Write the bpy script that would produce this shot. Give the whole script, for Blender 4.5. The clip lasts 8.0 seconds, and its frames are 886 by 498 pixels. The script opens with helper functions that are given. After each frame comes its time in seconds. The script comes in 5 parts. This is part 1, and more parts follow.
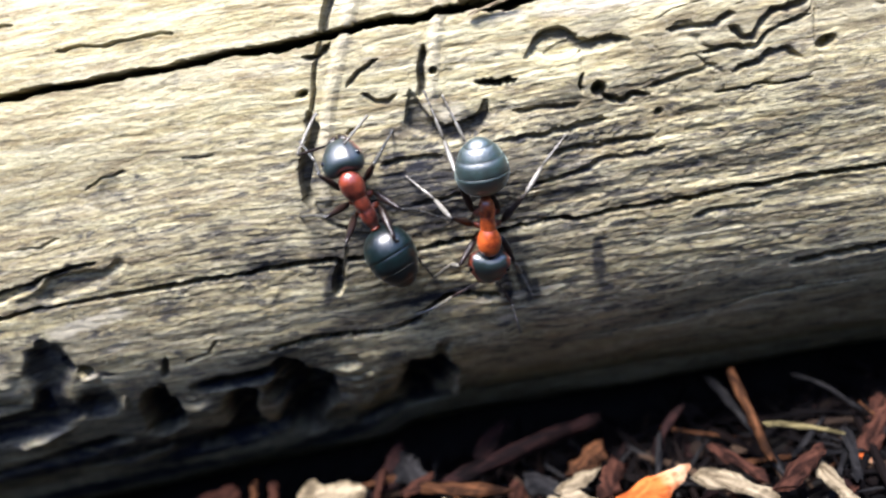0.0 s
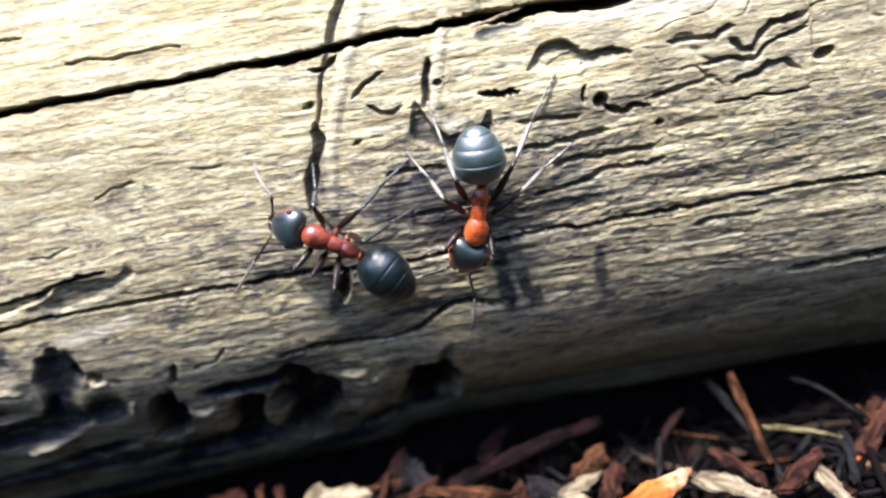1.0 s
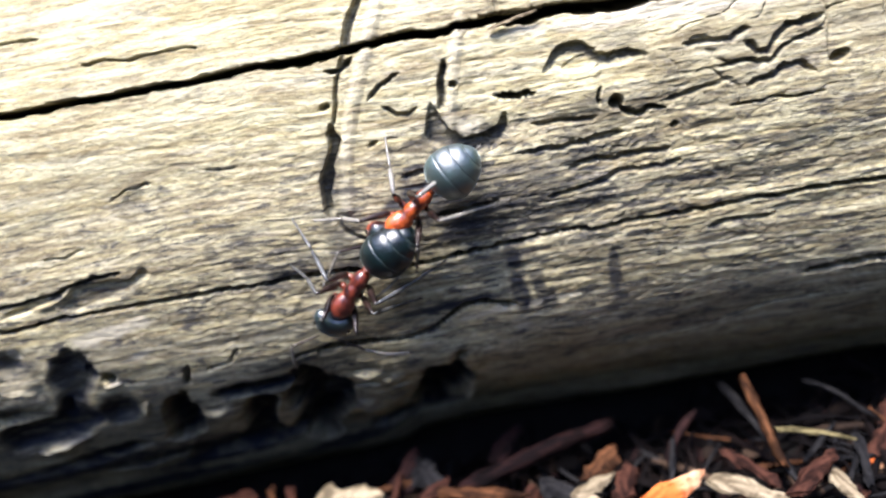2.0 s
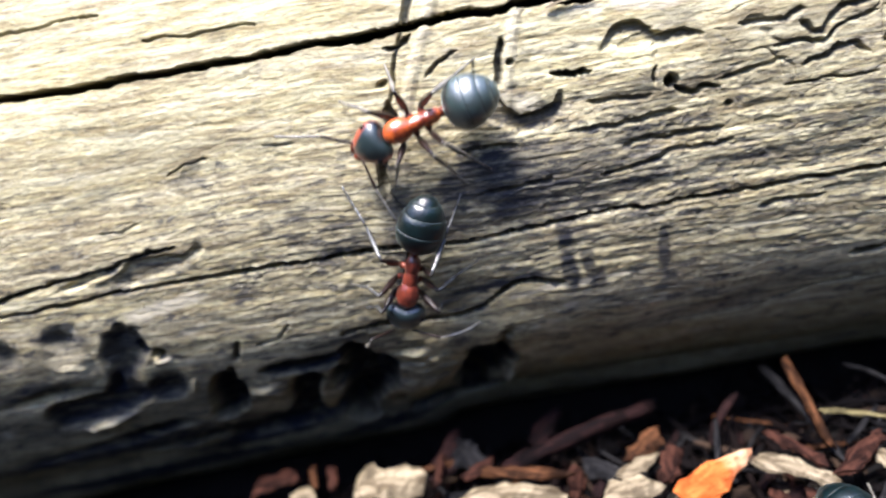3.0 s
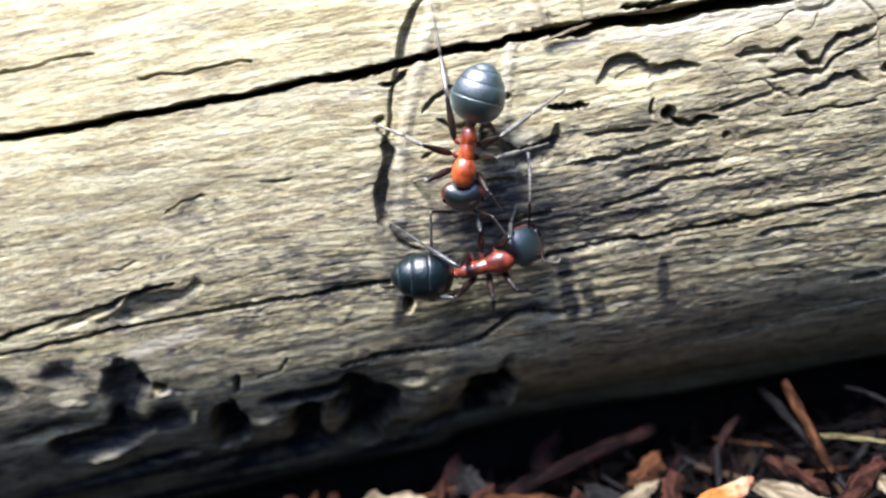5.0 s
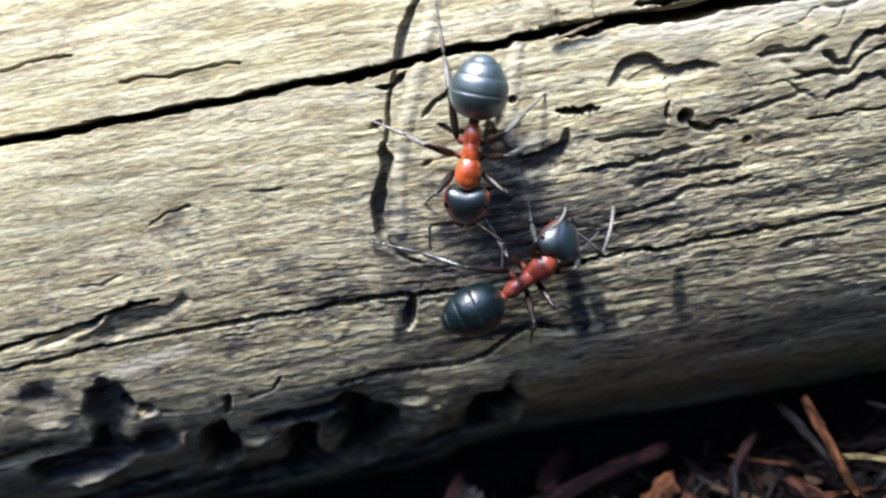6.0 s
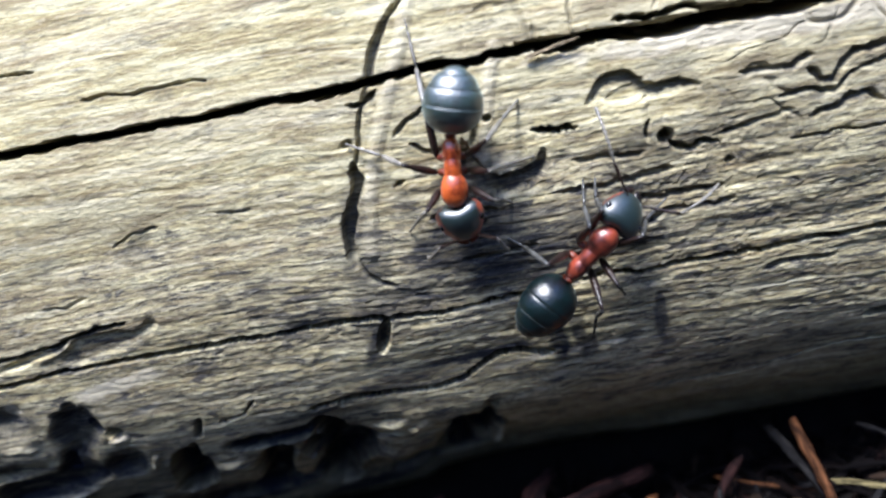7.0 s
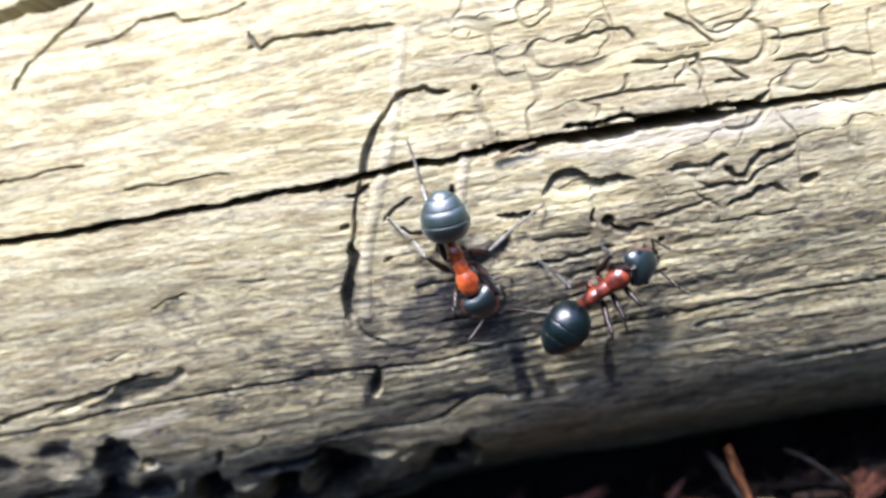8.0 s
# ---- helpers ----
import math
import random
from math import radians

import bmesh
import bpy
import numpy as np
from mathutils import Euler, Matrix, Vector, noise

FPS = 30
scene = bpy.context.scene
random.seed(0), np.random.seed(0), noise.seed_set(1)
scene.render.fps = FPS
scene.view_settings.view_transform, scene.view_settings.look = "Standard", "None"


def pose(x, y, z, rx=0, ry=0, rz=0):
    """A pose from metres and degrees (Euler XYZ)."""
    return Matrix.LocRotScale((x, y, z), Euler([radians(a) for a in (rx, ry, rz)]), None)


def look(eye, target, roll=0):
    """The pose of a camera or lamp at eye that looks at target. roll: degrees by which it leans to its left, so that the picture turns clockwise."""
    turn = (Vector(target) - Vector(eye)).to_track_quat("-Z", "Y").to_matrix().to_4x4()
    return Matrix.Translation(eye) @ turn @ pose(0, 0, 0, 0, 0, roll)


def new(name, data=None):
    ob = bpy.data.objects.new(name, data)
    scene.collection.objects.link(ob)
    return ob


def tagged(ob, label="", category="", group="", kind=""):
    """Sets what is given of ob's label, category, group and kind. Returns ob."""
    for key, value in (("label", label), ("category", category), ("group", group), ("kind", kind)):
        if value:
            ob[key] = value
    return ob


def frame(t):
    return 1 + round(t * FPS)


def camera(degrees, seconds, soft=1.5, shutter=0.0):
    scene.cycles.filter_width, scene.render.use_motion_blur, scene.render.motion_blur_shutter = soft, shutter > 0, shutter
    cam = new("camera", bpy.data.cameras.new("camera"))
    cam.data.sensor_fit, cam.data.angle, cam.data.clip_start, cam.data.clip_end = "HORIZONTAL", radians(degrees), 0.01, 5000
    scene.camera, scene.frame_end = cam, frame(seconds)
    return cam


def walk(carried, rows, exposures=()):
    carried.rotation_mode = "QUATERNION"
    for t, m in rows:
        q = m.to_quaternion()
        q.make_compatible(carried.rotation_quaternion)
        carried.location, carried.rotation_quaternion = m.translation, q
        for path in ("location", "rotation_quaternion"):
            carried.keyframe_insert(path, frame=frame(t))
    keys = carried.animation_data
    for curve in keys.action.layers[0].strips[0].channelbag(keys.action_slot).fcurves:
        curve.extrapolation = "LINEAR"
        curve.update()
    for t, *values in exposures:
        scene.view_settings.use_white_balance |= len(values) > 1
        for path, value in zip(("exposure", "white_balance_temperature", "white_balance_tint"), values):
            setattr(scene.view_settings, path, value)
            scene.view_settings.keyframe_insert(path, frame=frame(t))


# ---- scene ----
cam = camera(65.0, 8.0, soft=2.2, shutter=0.5)
cam.data.dof.use_dof, cam.data.dof.focus_distance, cam.data.dof.aperture_fstop = True, 0.0305, 31.0
MM = 0.001  # all lengths below are written in millimetres
PATH = [
    (0, -0.369, -60.066, 30.910, 59.98, 13.61, -3.25),
    (0.5, -0.066, -60.282, 31.474, 59.82, 13.69, -3.30),
    (1, -0.501, -60.204, 31.721, 59.63, 13.69, -3.50),
    (2.5, -2.122, -60.184, 31.932, 59.93, 13.58, -3.10),
    (3, -3.753, -60.973, 31.544, 60.14, 13.33, -2.92),
    (3.5, -3.830, -60.861, 32.005, 60.06, 13.41, -2.79),
    (4, -4.013, -60.996, 32.746, 59.98, 13.58, -2.89),
    (4.5, -3.267, -60.510, 33.046, 59.78, 13.82, -2.87),
    (5.8, -3.233, -58.741, 32.850, 59.78, 14.15, -3.71),
    (6, -3.365, -58.033, 32.607, 59.66, 14.11, -3.38),
    (6.5, -2.289, -56.859, 32.490, 59.42, 14.15, -3.31),
    (7, -2.007, -56.692, 32.775, 59.40, 14.23, -3.38),
    (7.5, -0.508, -57.628, 35.377, 59.02, 14.32, -3.42),
    (8, 0.117, -60.325, 38.493, 59.08, 14.27, -3.52),
]
EXPOSURES = [(0.0, 1.68, 5800, 20), (1.0, 1.79, 5800, 21), (4.5, 1.69, 5700, 20), (6.0, 1.32, 5500, 18), (7.0, 1.29, 5450, 18), (7.5, 1.46, 5550, 21), (8.0, 1.46, 5600, 22)]
walk(cam, [(t, pose(x * MM, y * MM, z * MM, a, b, c)) for t, x, y, z, a, b, c in PATH], EXPOSURES)

# ---- light: a high sun over the log, a clear sky ----
SUN_ELEVATION, SUN_AZIMUTH = radians(81), radians(-132)  # azimuth from +x, towards the viewer's side
sky = bpy.data.worlds.new("sky")
scene.world = sky
sky.use_nodes = True
sky_tex = sky.node_tree.nodes.new("ShaderNodeTexSky")
sky_tex.sky_type, sky_tex.sun_disc = "NISHITA", False
sky_tex.sun_elevation = SUN_ELEVATION
sky_tex.sun_rotation = radians(90) - SUN_AZIMUTH
sky.node_tree.nodes["Background"].inputs[1].default_value = 0.15
sky.node_tree.links.new(sky_tex.outputs[0], sky.node_tree.nodes["Background"].inputs[0])
sun = new("sun", bpy.data.lights.new("sun", "SUN"))
sun.data.energy, sun.data.angle, sun.data.color = 3.3, radians(16), (1.0, 0.935, 0.76)
toward = Vector((math.cos(SUN_ELEVATION) * math.cos(SUN_AZIMUTH), math.cos(SUN_ELEVATION) * math.sin(SUN_AZIMUTH), math.sin(SUN_ELEVATION)))
sun.matrix_world = look(toward * 0.5, (0, 0, 0))


# ---- materials ----
class Mat:
    """A node material with a few short forms."""

    def __init__(self, name, rough=0.6, metal=0.0, spec=0.5):
        self.m = bpy.data.materials.new(name)
        self.m.use_nodes = True
        self.t = self.m.node_tree
        self.b = self.t.nodes["Principled BSDF"]
        self.b.inputs["Roughness"].default_value = rough
        self.b.inputs["Metallic"].default_value = metal
        self.b.inputs["Specular IOR Level"].default_value = spec
        self.coord = self.t.nodes.new("ShaderNodeTexCoord")

    def link(self, a, b):
        self.t.links.new(a, b)

    def scaled(self, sx, sy, sz, src="Object"):
        n = self.t.nodes.new("ShaderNodeMapping")
        n.inputs["Scale"].default_value = (sx, sy, sz)
        self.link(self.coord.outputs[src], n.inputs["Vector"])
        return n.outputs[0]

    def noise(self, vec, scale=1.0, detail=4.0, rough=0.55, dist=0.0):
        n = self.t.nodes.new("ShaderNodeTexNoise")
        n.inputs["Scale"].default_value, n.inputs["Detail"].default_value = scale, detail
        n.inputs["Roughness"].default_value, n.inputs["Distortion"].default_value = rough, dist
        self.link(vec, n.inputs["Vector"])
        return n.outputs["Fac"]

    def ramp(self, fac, stops):
        n = self.t.nodes.new("ShaderNodeValToRGB")
        r = n.color_ramp
        while len(r.elements) < len(stops):
            r.elements.new(0.5)
        for e, (p, c) in zip(r.elements, stops):
            e.position, e.color = p, (*c, 1)
        self.link(fac, n.inputs[0])
        return n.outputs[0]

    def mix(self, fac, a, b, kind="MIX"):
        n = self.t.nodes.new("ShaderNodeMix")
        n.data_type, n.blend_type = "RGBA", kind
        for sock, v in ((n.inputs[0], fac), (n.inputs[6], a), (n.inputs[7], b)):
            if isinstance(v, (int, float)):
                sock.default_value = v
            elif isinstance(v, tuple):
                sock.default_value = (*v, 1)
            else:
                self.link(v, sock)
        return n.outputs[2]

    def math(self, op, a, b):
        n = self.t.nodes.new("ShaderNodeMath")
        n.operation = op
        for sock, v in zip(n.inputs, (a, b)):
            if isinstance(v, (int, float)):
                sock.default_value = v
            else:
                self.link(v, sock)
        return n.outputs[0]

    def attr(self, name):
        n = self.t.nodes.new("ShaderNodeAttribute")
        n.attribute_name = name
        return n.outputs["Fac"]

    def random(self):
        return self.t.nodes.new("ShaderNodeObjectInfo").outputs["Random"]

    def island(self):
        return self.t.nodes.new("ShaderNodeNewGeometry").outputs["Random Per Island"]

    def bump(self, height, distance, strength=1.0):
        n = self.t.nodes.new("ShaderNodeBump")
        n.inputs["Distance"].default_value, n.inputs["Strength"].default_value = distance, strength
        self.link(height, n.inputs["Height"])
        self.link(n.outputs[0], self.b.inputs["Normal"])

    def colour(self, c):
        if isinstance(c, tuple):
            self.b.inputs["Base Color"].default_value = (*c, 1)
        else:
            self.link(c, self.b.inputs["Base Color"])
        return self


def wood_material():
    """Grey-tan weathered wood; its grain runs along the "grain" coordinates of the log."""
    m = Mat("weathered_wood", 0.86, spec=0.06)
    flow = m.t.nodes.new("ShaderNodeAttribute")
    flow.attribute_name = "grain"

    def along(su, ss):
        n = m.t.nodes.new("ShaderNodeMapping")
        n.inputs["Scale"].default_value = (su, ss, 1)
        m.link(flow.outputs["Vector"], n.inputs["Vector"])
        return n.outputs[0]

    fibre = m.noise(along(620, 4300), 1.0, 6, 0.66, 0.5)
    streak = m.noise(along(190, 1900), 1.0, 6, 0.66, 0.6)
    band = m.noise(along(40, 520), 1.0, 4, 0.6, 0.3)
    blot = m.noise(along(420, 1100), 1.0, 6, 0.72, 0.9)
    lines = m.noise(along(150, 2100), 1.0, 6, 0.66, 0.9)
    split = m.noise(along(300, 3300), 1.0, 6, 0.66, 0.8)
    grit = m.noise(along(2600, 5600), 1.0, 4, 0.65, 0.3)
    crumb = m.noise(along(2200, 5200), 1.0, 3, 0.6, 0.3)
    dash = m.noise(along(800, 5200), 1.0, 4, 0.64, 0.5)
    tone = m.math("ADD", m.math("MULTIPLY", fibre, 0.34), m.math("MULTIPLY", streak, 0.66))
    base = m.ramp(tone, [(0.41, (0.31, 0.252, 0.132)), (0.49, (0.545, 0.475, 0.26)), (0.56, (0.67, 0.613, 0.38))])
    base = m.mix(m.ramp(band, [(0.44, (0.0,) * 3), (0.64, (0.4,) * 3)]), base, (0.40, 0.34, 0.24))
    wear = m.attr("wear")
    base = m.mix(m.math("MULTIPLY", wear, m.ramp(grit, [(0.49, (0.0,) * 3), (0.57, (0.34,) * 3)])), base, (0.16, 0.13, 0.095))
    base = m.mix(m.math("MULTIPLY", wear, m.ramp(blot, [(0.56, (0.0,) * 3), (0.68, (0.4,) * 3)])), base, (0.17, 0.145, 0.11))
    base = m.mix(m.math("MULTIPLY", wear, m.ramp(lines, [(0.45, (0.0,) * 3), (0.476, (0.75,) * 3), (0.505, (0.0,) * 3)])), base, (0.085, 0.072, 0.06))
    base = m.mix(m.math("MULTIPLY", wear, m.ramp(split, [(0.57, (0.0,) * 3), (0.60, (0.65,) * 3), (0.635, (0.0,) * 3)])), base, (0.066, 0.068, 0.075))
    base = m.mix(m.ramp(lines, [(0.56, (0.0,) * 3), (0.60, (0.45,) * 3), (0.66, (0.0,) * 3)]), base, (0.70, 0.65, 0.50))
    base = m.mix(m.math("MULTIPLY", wear, m.ramp(dash, [(0.55, (0.0,) * 3), (0.63, (0.6,) * 3)])), base, (0.09, 0.082, 0.072))
    smudge = m.noise(along(480, 1000), 1.0, 6, 0.7, 1.2)
    base = m.mix(m.ramp(smudge, [(0.56, (0.0,) * 3), (0.66, (0.5,) * 3)]), base, (0.12, 0.125, 0.11))
    soil = m.attr("soil")
    fleck = m.math("ADD", m.noise(along(520, 2700), 1.0, 6, 0.7, 0.7), m.math("MULTIPLY", soil, 0.13))
    base = m.mix(m.math("MULTIPLY", wear, m.ramp(fleck, [(0.56, (0.0,) * 3), (0.62, (0.85,) * 3)])), base, (0.045, 0.047, 0.055))
    base = m.mix(m.math("MULTIPLY", soil, 0.2), base, (0.20, 0.17, 0.13))
    base = m.mix(m.ramp(crumb, [(0.56, (0.0,) * 3), (0.64, (0.3,) * 3)]), base, (0.68, 0.62, 0.45))
    base = m.mix(m.math("MULTIPLY", m.attr("bleach_light"), 0.75), base, (0.66, 0.60, 0.46))
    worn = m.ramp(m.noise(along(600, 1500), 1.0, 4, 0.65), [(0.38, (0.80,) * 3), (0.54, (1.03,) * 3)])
    # blue-black of old stains and of the shade painted into recesses
    base = m.mix(m.math("MULTIPLY", m.attr("stain_shade"), worn), base, (0.019, 0.023, 0.036))
    m.colour(base)
    m.bump(m.math("SUBTRACT", m.math("ADD", fibre, m.math("MULTIPLY", crumb, 0.8)), m.math("MULTIPLY", grit, 0.9)), 0.00007, 0.9)
    return m.m


def earth_material():
    m = Mat("dark_humus", 0.95, spec=0.2)
    n = m.noise(m.scaled(700, 700, 700), 1.0, 6, 0.65)
    # base darkened to near black for the shade under the log
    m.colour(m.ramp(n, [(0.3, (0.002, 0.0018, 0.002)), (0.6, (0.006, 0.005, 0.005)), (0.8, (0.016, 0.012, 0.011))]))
    m.bump(n, 0.0006, 0.8)
    return m.m


def chip_material(name, dark, light, tip=None):
    m = Mat(name, 0.85, spec=0.08)
    n = m.noise(m.scaled(250, 1600, 1600), 1.0, 5, 0.6, 0.4)
    spots = m.noise(m.scaled(700, 700, 700), 1.0, 3, 0.5)
    c = m.ramp(n, [(0.40, dark), (0.60, light)])
    if tip:
        sep = m.t.nodes.new("ShaderNodeSeparateXYZ")
        m.link(m.coord.outputs["Generated"], sep.inputs[0])
        c = m.mix(m.ramp(m.math("ADD", sep.outputs[0], m.math("MULTIPLY", n, 0.3)), [(0.75, (0.0,) * 3), (1.0, (0.85,) * 3)]), c, tip)
    edge = m.noise(m.scaled(2600, 3800, 3800), 1.0, 4, 0.7)
    c = m.mix(m.ramp(edge, [(0.5, (0.0,) * 3), (0.64, (0.6,) * 3)]), c, tuple(v * 0.5 for v in dark))
    c = m.mix(m.ramp(spots, [(0.50, (0.0,) * 3), (0.62, (0.75,) * 3)]), c, tuple(v * 0.45 for v in dark))
    m.colour(c)
    m.bump(n, 0.0002, 0.9)
    return m.m


def litter_material():
    m = Mat("litter_mix", 0.9, spec=0.05)
    # most pieces near black, for the shade between them
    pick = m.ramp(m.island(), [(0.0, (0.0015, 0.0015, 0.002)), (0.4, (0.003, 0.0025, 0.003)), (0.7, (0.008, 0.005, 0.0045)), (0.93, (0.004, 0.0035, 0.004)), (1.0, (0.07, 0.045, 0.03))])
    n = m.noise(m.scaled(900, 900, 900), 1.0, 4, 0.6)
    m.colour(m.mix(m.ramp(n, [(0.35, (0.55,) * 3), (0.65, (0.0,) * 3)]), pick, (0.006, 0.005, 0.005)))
    m.bump(n, 0.0002, 0.6)
    return m.m


def downy(m, weight):
    """A coat of fine silvery hair that catches light along the brow of a shell."""
    m.b.inputs["Sheen Weight"].default_value = weight
    m.b.inputs["Sheen Roughness"].default_value = 0.27
    m.b.inputs["Sheen Tint"].default_value = (0.78, 0.97, 0.92, 1)


def shell_material(name, dark, light, rough, spec=0.5, ior=1.5, down=0.0):
    m = Mat(name, rough, spec=spec)
    n = m.noise(m.scaled(1500, 1500, 1500), 1.0, 4, 0.55)
    fine = m.noise(m.scaled(16000, 30000, 30000), 1.0, 2, 0.5)
    m.colour(m.ramp(n, [(0.36, dark), (0.62, light)]))
    mid = m.noise(m.scaled(7000, 7000, 7000), 1.0, 3, 0.6)
    m.bump(m.math("ADD", m.math("MULTIPLY", mid, 1.2), fine), 0.000012, 0.8)
    m.b.inputs["IOR"].default_value = ior
    downy(m, down)
    return m.m


def head_material(name, lo, hi):
    """Dark crown, rusty cheeks and jaws."""
    m = Mat(name, 0.40, spec=0.9)
    sep = m.t.nodes.new("ShaderNodeSeparateXYZ")
    m.link(m.coord.outputs["Object"], sep.inputs[0])
    side = m.math("MULTIPLY", m.math("ABSOLUTE", sep.outputs[1], 0.0), 420.0)
    front = m.math("MULTIPLY", sep.outputs[0], 250.0)
    low = m.math("MULTIPLY", sep.outputs[2], -420.0)
    n = m.noise(m.scaled(1400, 1400, 1400), 1.0, 3, 0.5)
    f = m.math("ADD", m.math("ADD", m.math("ADD", front, side), low), m.math("MULTIPLY", n, 0.35))
    m.colour(m.ramp(f, [(lo, (0.007, 0.021, 0.023)), (hi, (0.36, 0.055, 0.012))]))
    m.b.inputs["IOR"].default_value = 1.75
    m.bump(m.noise(m.scaled(20000, 20000, 20000), 1.0, 2, 0.5), 0.00001, 0.6)
    downy(m, 0.3)
    return m.m


WOOD, EARTH, LITTER = wood_material(), earth_material(), litter_material()
BARK_CHIP = chip_material("red_brown_bark", (0.005, 0.003, 0.0035), (0.030, 0.013, 0.012))
PALE_CHIP = chip_material("pale_wood_chip", (0.10, 0.075, 0.045), (0.40, 0.33, 0.22))
ORANGE_CHIP = chip_material("orange_bract", (0.44, 0.085, 0.016), (0.60, 0.17, 0.04), (0.60, 0.45, 0.28))
TAN_CHIP = chip_material("tan_straw", (0.02, 0.009, 0.005), (0.13, 0.055, 0.024))
PINK_CHIP = chip_material("pinkish_bark", (0.012, 0.005, 0.004), (0.085, 0.034, 0.022))
STRAW_CHIP = chip_material("dry_straw", (0.05, 0.042, 0.02), (0.30, 0.25, 0.12))
GREY_CHIP = chip_material("grey_twig", (0.006, 0.006, 0.007), (0.026, 0.025, 0.026))
GASTER = shell_material("ant_gaster_shell", (0.002, 0.017, 0.017), (0.011, 0.046, 0.043), 0.45, 1.0, 1.95, 0.6)
DARK_GASTER = shell_material("ant_dark_gaster_shell", (0.0006, 0.004, 0.005), (0.002, 0.012, 0.014), 0.32, 0.75, 1.6, 0.12)
RIM = shell_material("ant_gaster_rim", (0.025, 0.036, 0.036), (0.05, 0.066, 0.064), 0.4)
RUST = shell_material("ant_thorax_shell", (0.16, 0.022, 0.006), (0.72, 0.135, 0.022), 0.26, 0.9, 1.65, 0.15)
DARKRUST = shell_material("ant_dark_rust", (0.10, 0.02, 0.01), (0.22, 0.045, 0.018), 0.34)
LEG = shell_material("ant_leg_shell", (0.008, 0.006, 0.006), (0.026, 0.015, 0.012), 0.28, 0.4)
SHIN = shell_material("ant_shin_shell", (0.12, 0.112, 0.095), (0.29, 0.27, 0.23), 0.26, 0.8)
DARK_SHIN = shell_material("ant_dark_shin_shell", (0.03, 0.03, 0.029), (0.10, 0.10, 0.094), 0.26, 0.8)
EYE = shell_material("ant_eye", (0.006, 0.006, 0.007), (0.012, 0.012, 0.013), 0.12, 0.8)
HEAD = head_material("ant_head_shell", 0.47, 0.60)
DARK_HEAD = head_material("ant_dark_head_shell", 0.66, 0.84)
DULL_RUST = shell_material("ant_dull_thorax_shell", (0.05, 0.010, 0.008), (0.32, 0.06, 0.028), 0.28, 0.8, 1.6, 0.15)


# ---- mesh helpers ----
def mesh_of(name, bm, material, smooth=True):
    me = bpy.data.meshes.new(name)
    bm.to_mesh(me)
    bm.free()
    me.materials.append(material)
    for p in me.polygons:
        p.use_smooth = smooth
    return me


def part(name, bm, material, parent, label="", smooth=True):
    """One mesh object under a thing or a part."""
    ob = new(name, mesh_of(name, bm, material, smooth) if isinstance(bm, bmesh.types.BMesh) else bm)
    ob.parent = parent
    return tagged(ob, label)


def rings(sections, segs=20, bm=None, warp=None):
    """A closed skin over rings (x, half width, half height, z, y) along x, in millimetres."""
    bm = bm or bmesh.new()
    loops = []
    for sec in sections:
        x, w, h, z, y = (*sec, 0, 0)[:5]
        loop = []
        for k in range(segs):
            a = 2 * math.pi * k / segs
            co = Vector((x, y + w * math.cos(a), z + h * math.sin(a)))
            if warp:
                co = warp(co)
            loop.append(bm.verts.new(co * MM))
        loops.append(loop)
    for a, b in zip(loops, loops[1:]):
        for k in range(segs):
            bm.faces.new((a[k], a[(k + 1) % segs], b[(k + 1) % segs], b[k]))
    bm.faces.new(loops[0][::-1])
    bm.faces.new(loops[-1])
    bmesh.ops.recalc_face_normals(bm, faces=bm.faces)
    return bm


def egg(x0, x1, w, h, z=0.0, n=12, fat=0.5, segs=20):
    """An egg from x0 to x1, widest at the share fat of its length."""
    secs = []
    for k in range(n + 1):
        f = 0.5 - 0.5 * math.cos(math.pi * k / n)
        g = f ** (math.log(0.5) / math.log(fat))
        r = math.sqrt(max(0.0006, 1 - (2 * g - 1) ** 2))
        secs.append((x0 + (x1 - x0) * f, w * r, h * r, z))
    return rings(secs, segs)


# ---- the log ----
LOG_R, LOG_Z = 31.2, 11.5  # radius and height of the axis


def on_log(u, s, h=0.0):
    """The place u along the log and s round it from its level flank, h above its skin; in metres."""
    a = s / LOG_R
    return Vector((u, -(LOG_R + h) * math.cos(a), LOG_Z + (LOG_R + h) * math.sin(a))) * MM


def spread(lo, hi, fine, ends, grow=1.16):
    """Even steps from lo to hi, growing ones out to both ends."""
    mid = list(np.arange(lo, hi + fine * 0.5, fine))
    for sign, stop in ((-1, ends[0]), (1, ends[1])):
        step, p, more = fine, mid[0] if sign < 0 else mid[-1], []
        while True:
            step = min(step * grow, 6.0)
            p += sign * step
            if sign * (stop - p) <= step * 0.6:
                break
            more.append(p)
        more.append(stop)
        mid = more[::-1] + mid if sign < 0 else mid + more
    return np.array(mid)


half_turn = math.pi * LOG_R
GU = spread(-29.0, 21.5, 0.052, (-190, 170))
GS = spread(-12.5, 28.6, 0.049, (-half_turn * 0.98, half_turn * 0.98))
UU, SS = np.meshgrid(GU, GS)
DEPTH = np.zeros_like(UU)
STAIN_SHADE = np.zeros_like(UU)
RAISE = np.zeros_like(UU)
BLEACH_LIGHT = np.zeros_like(UU)


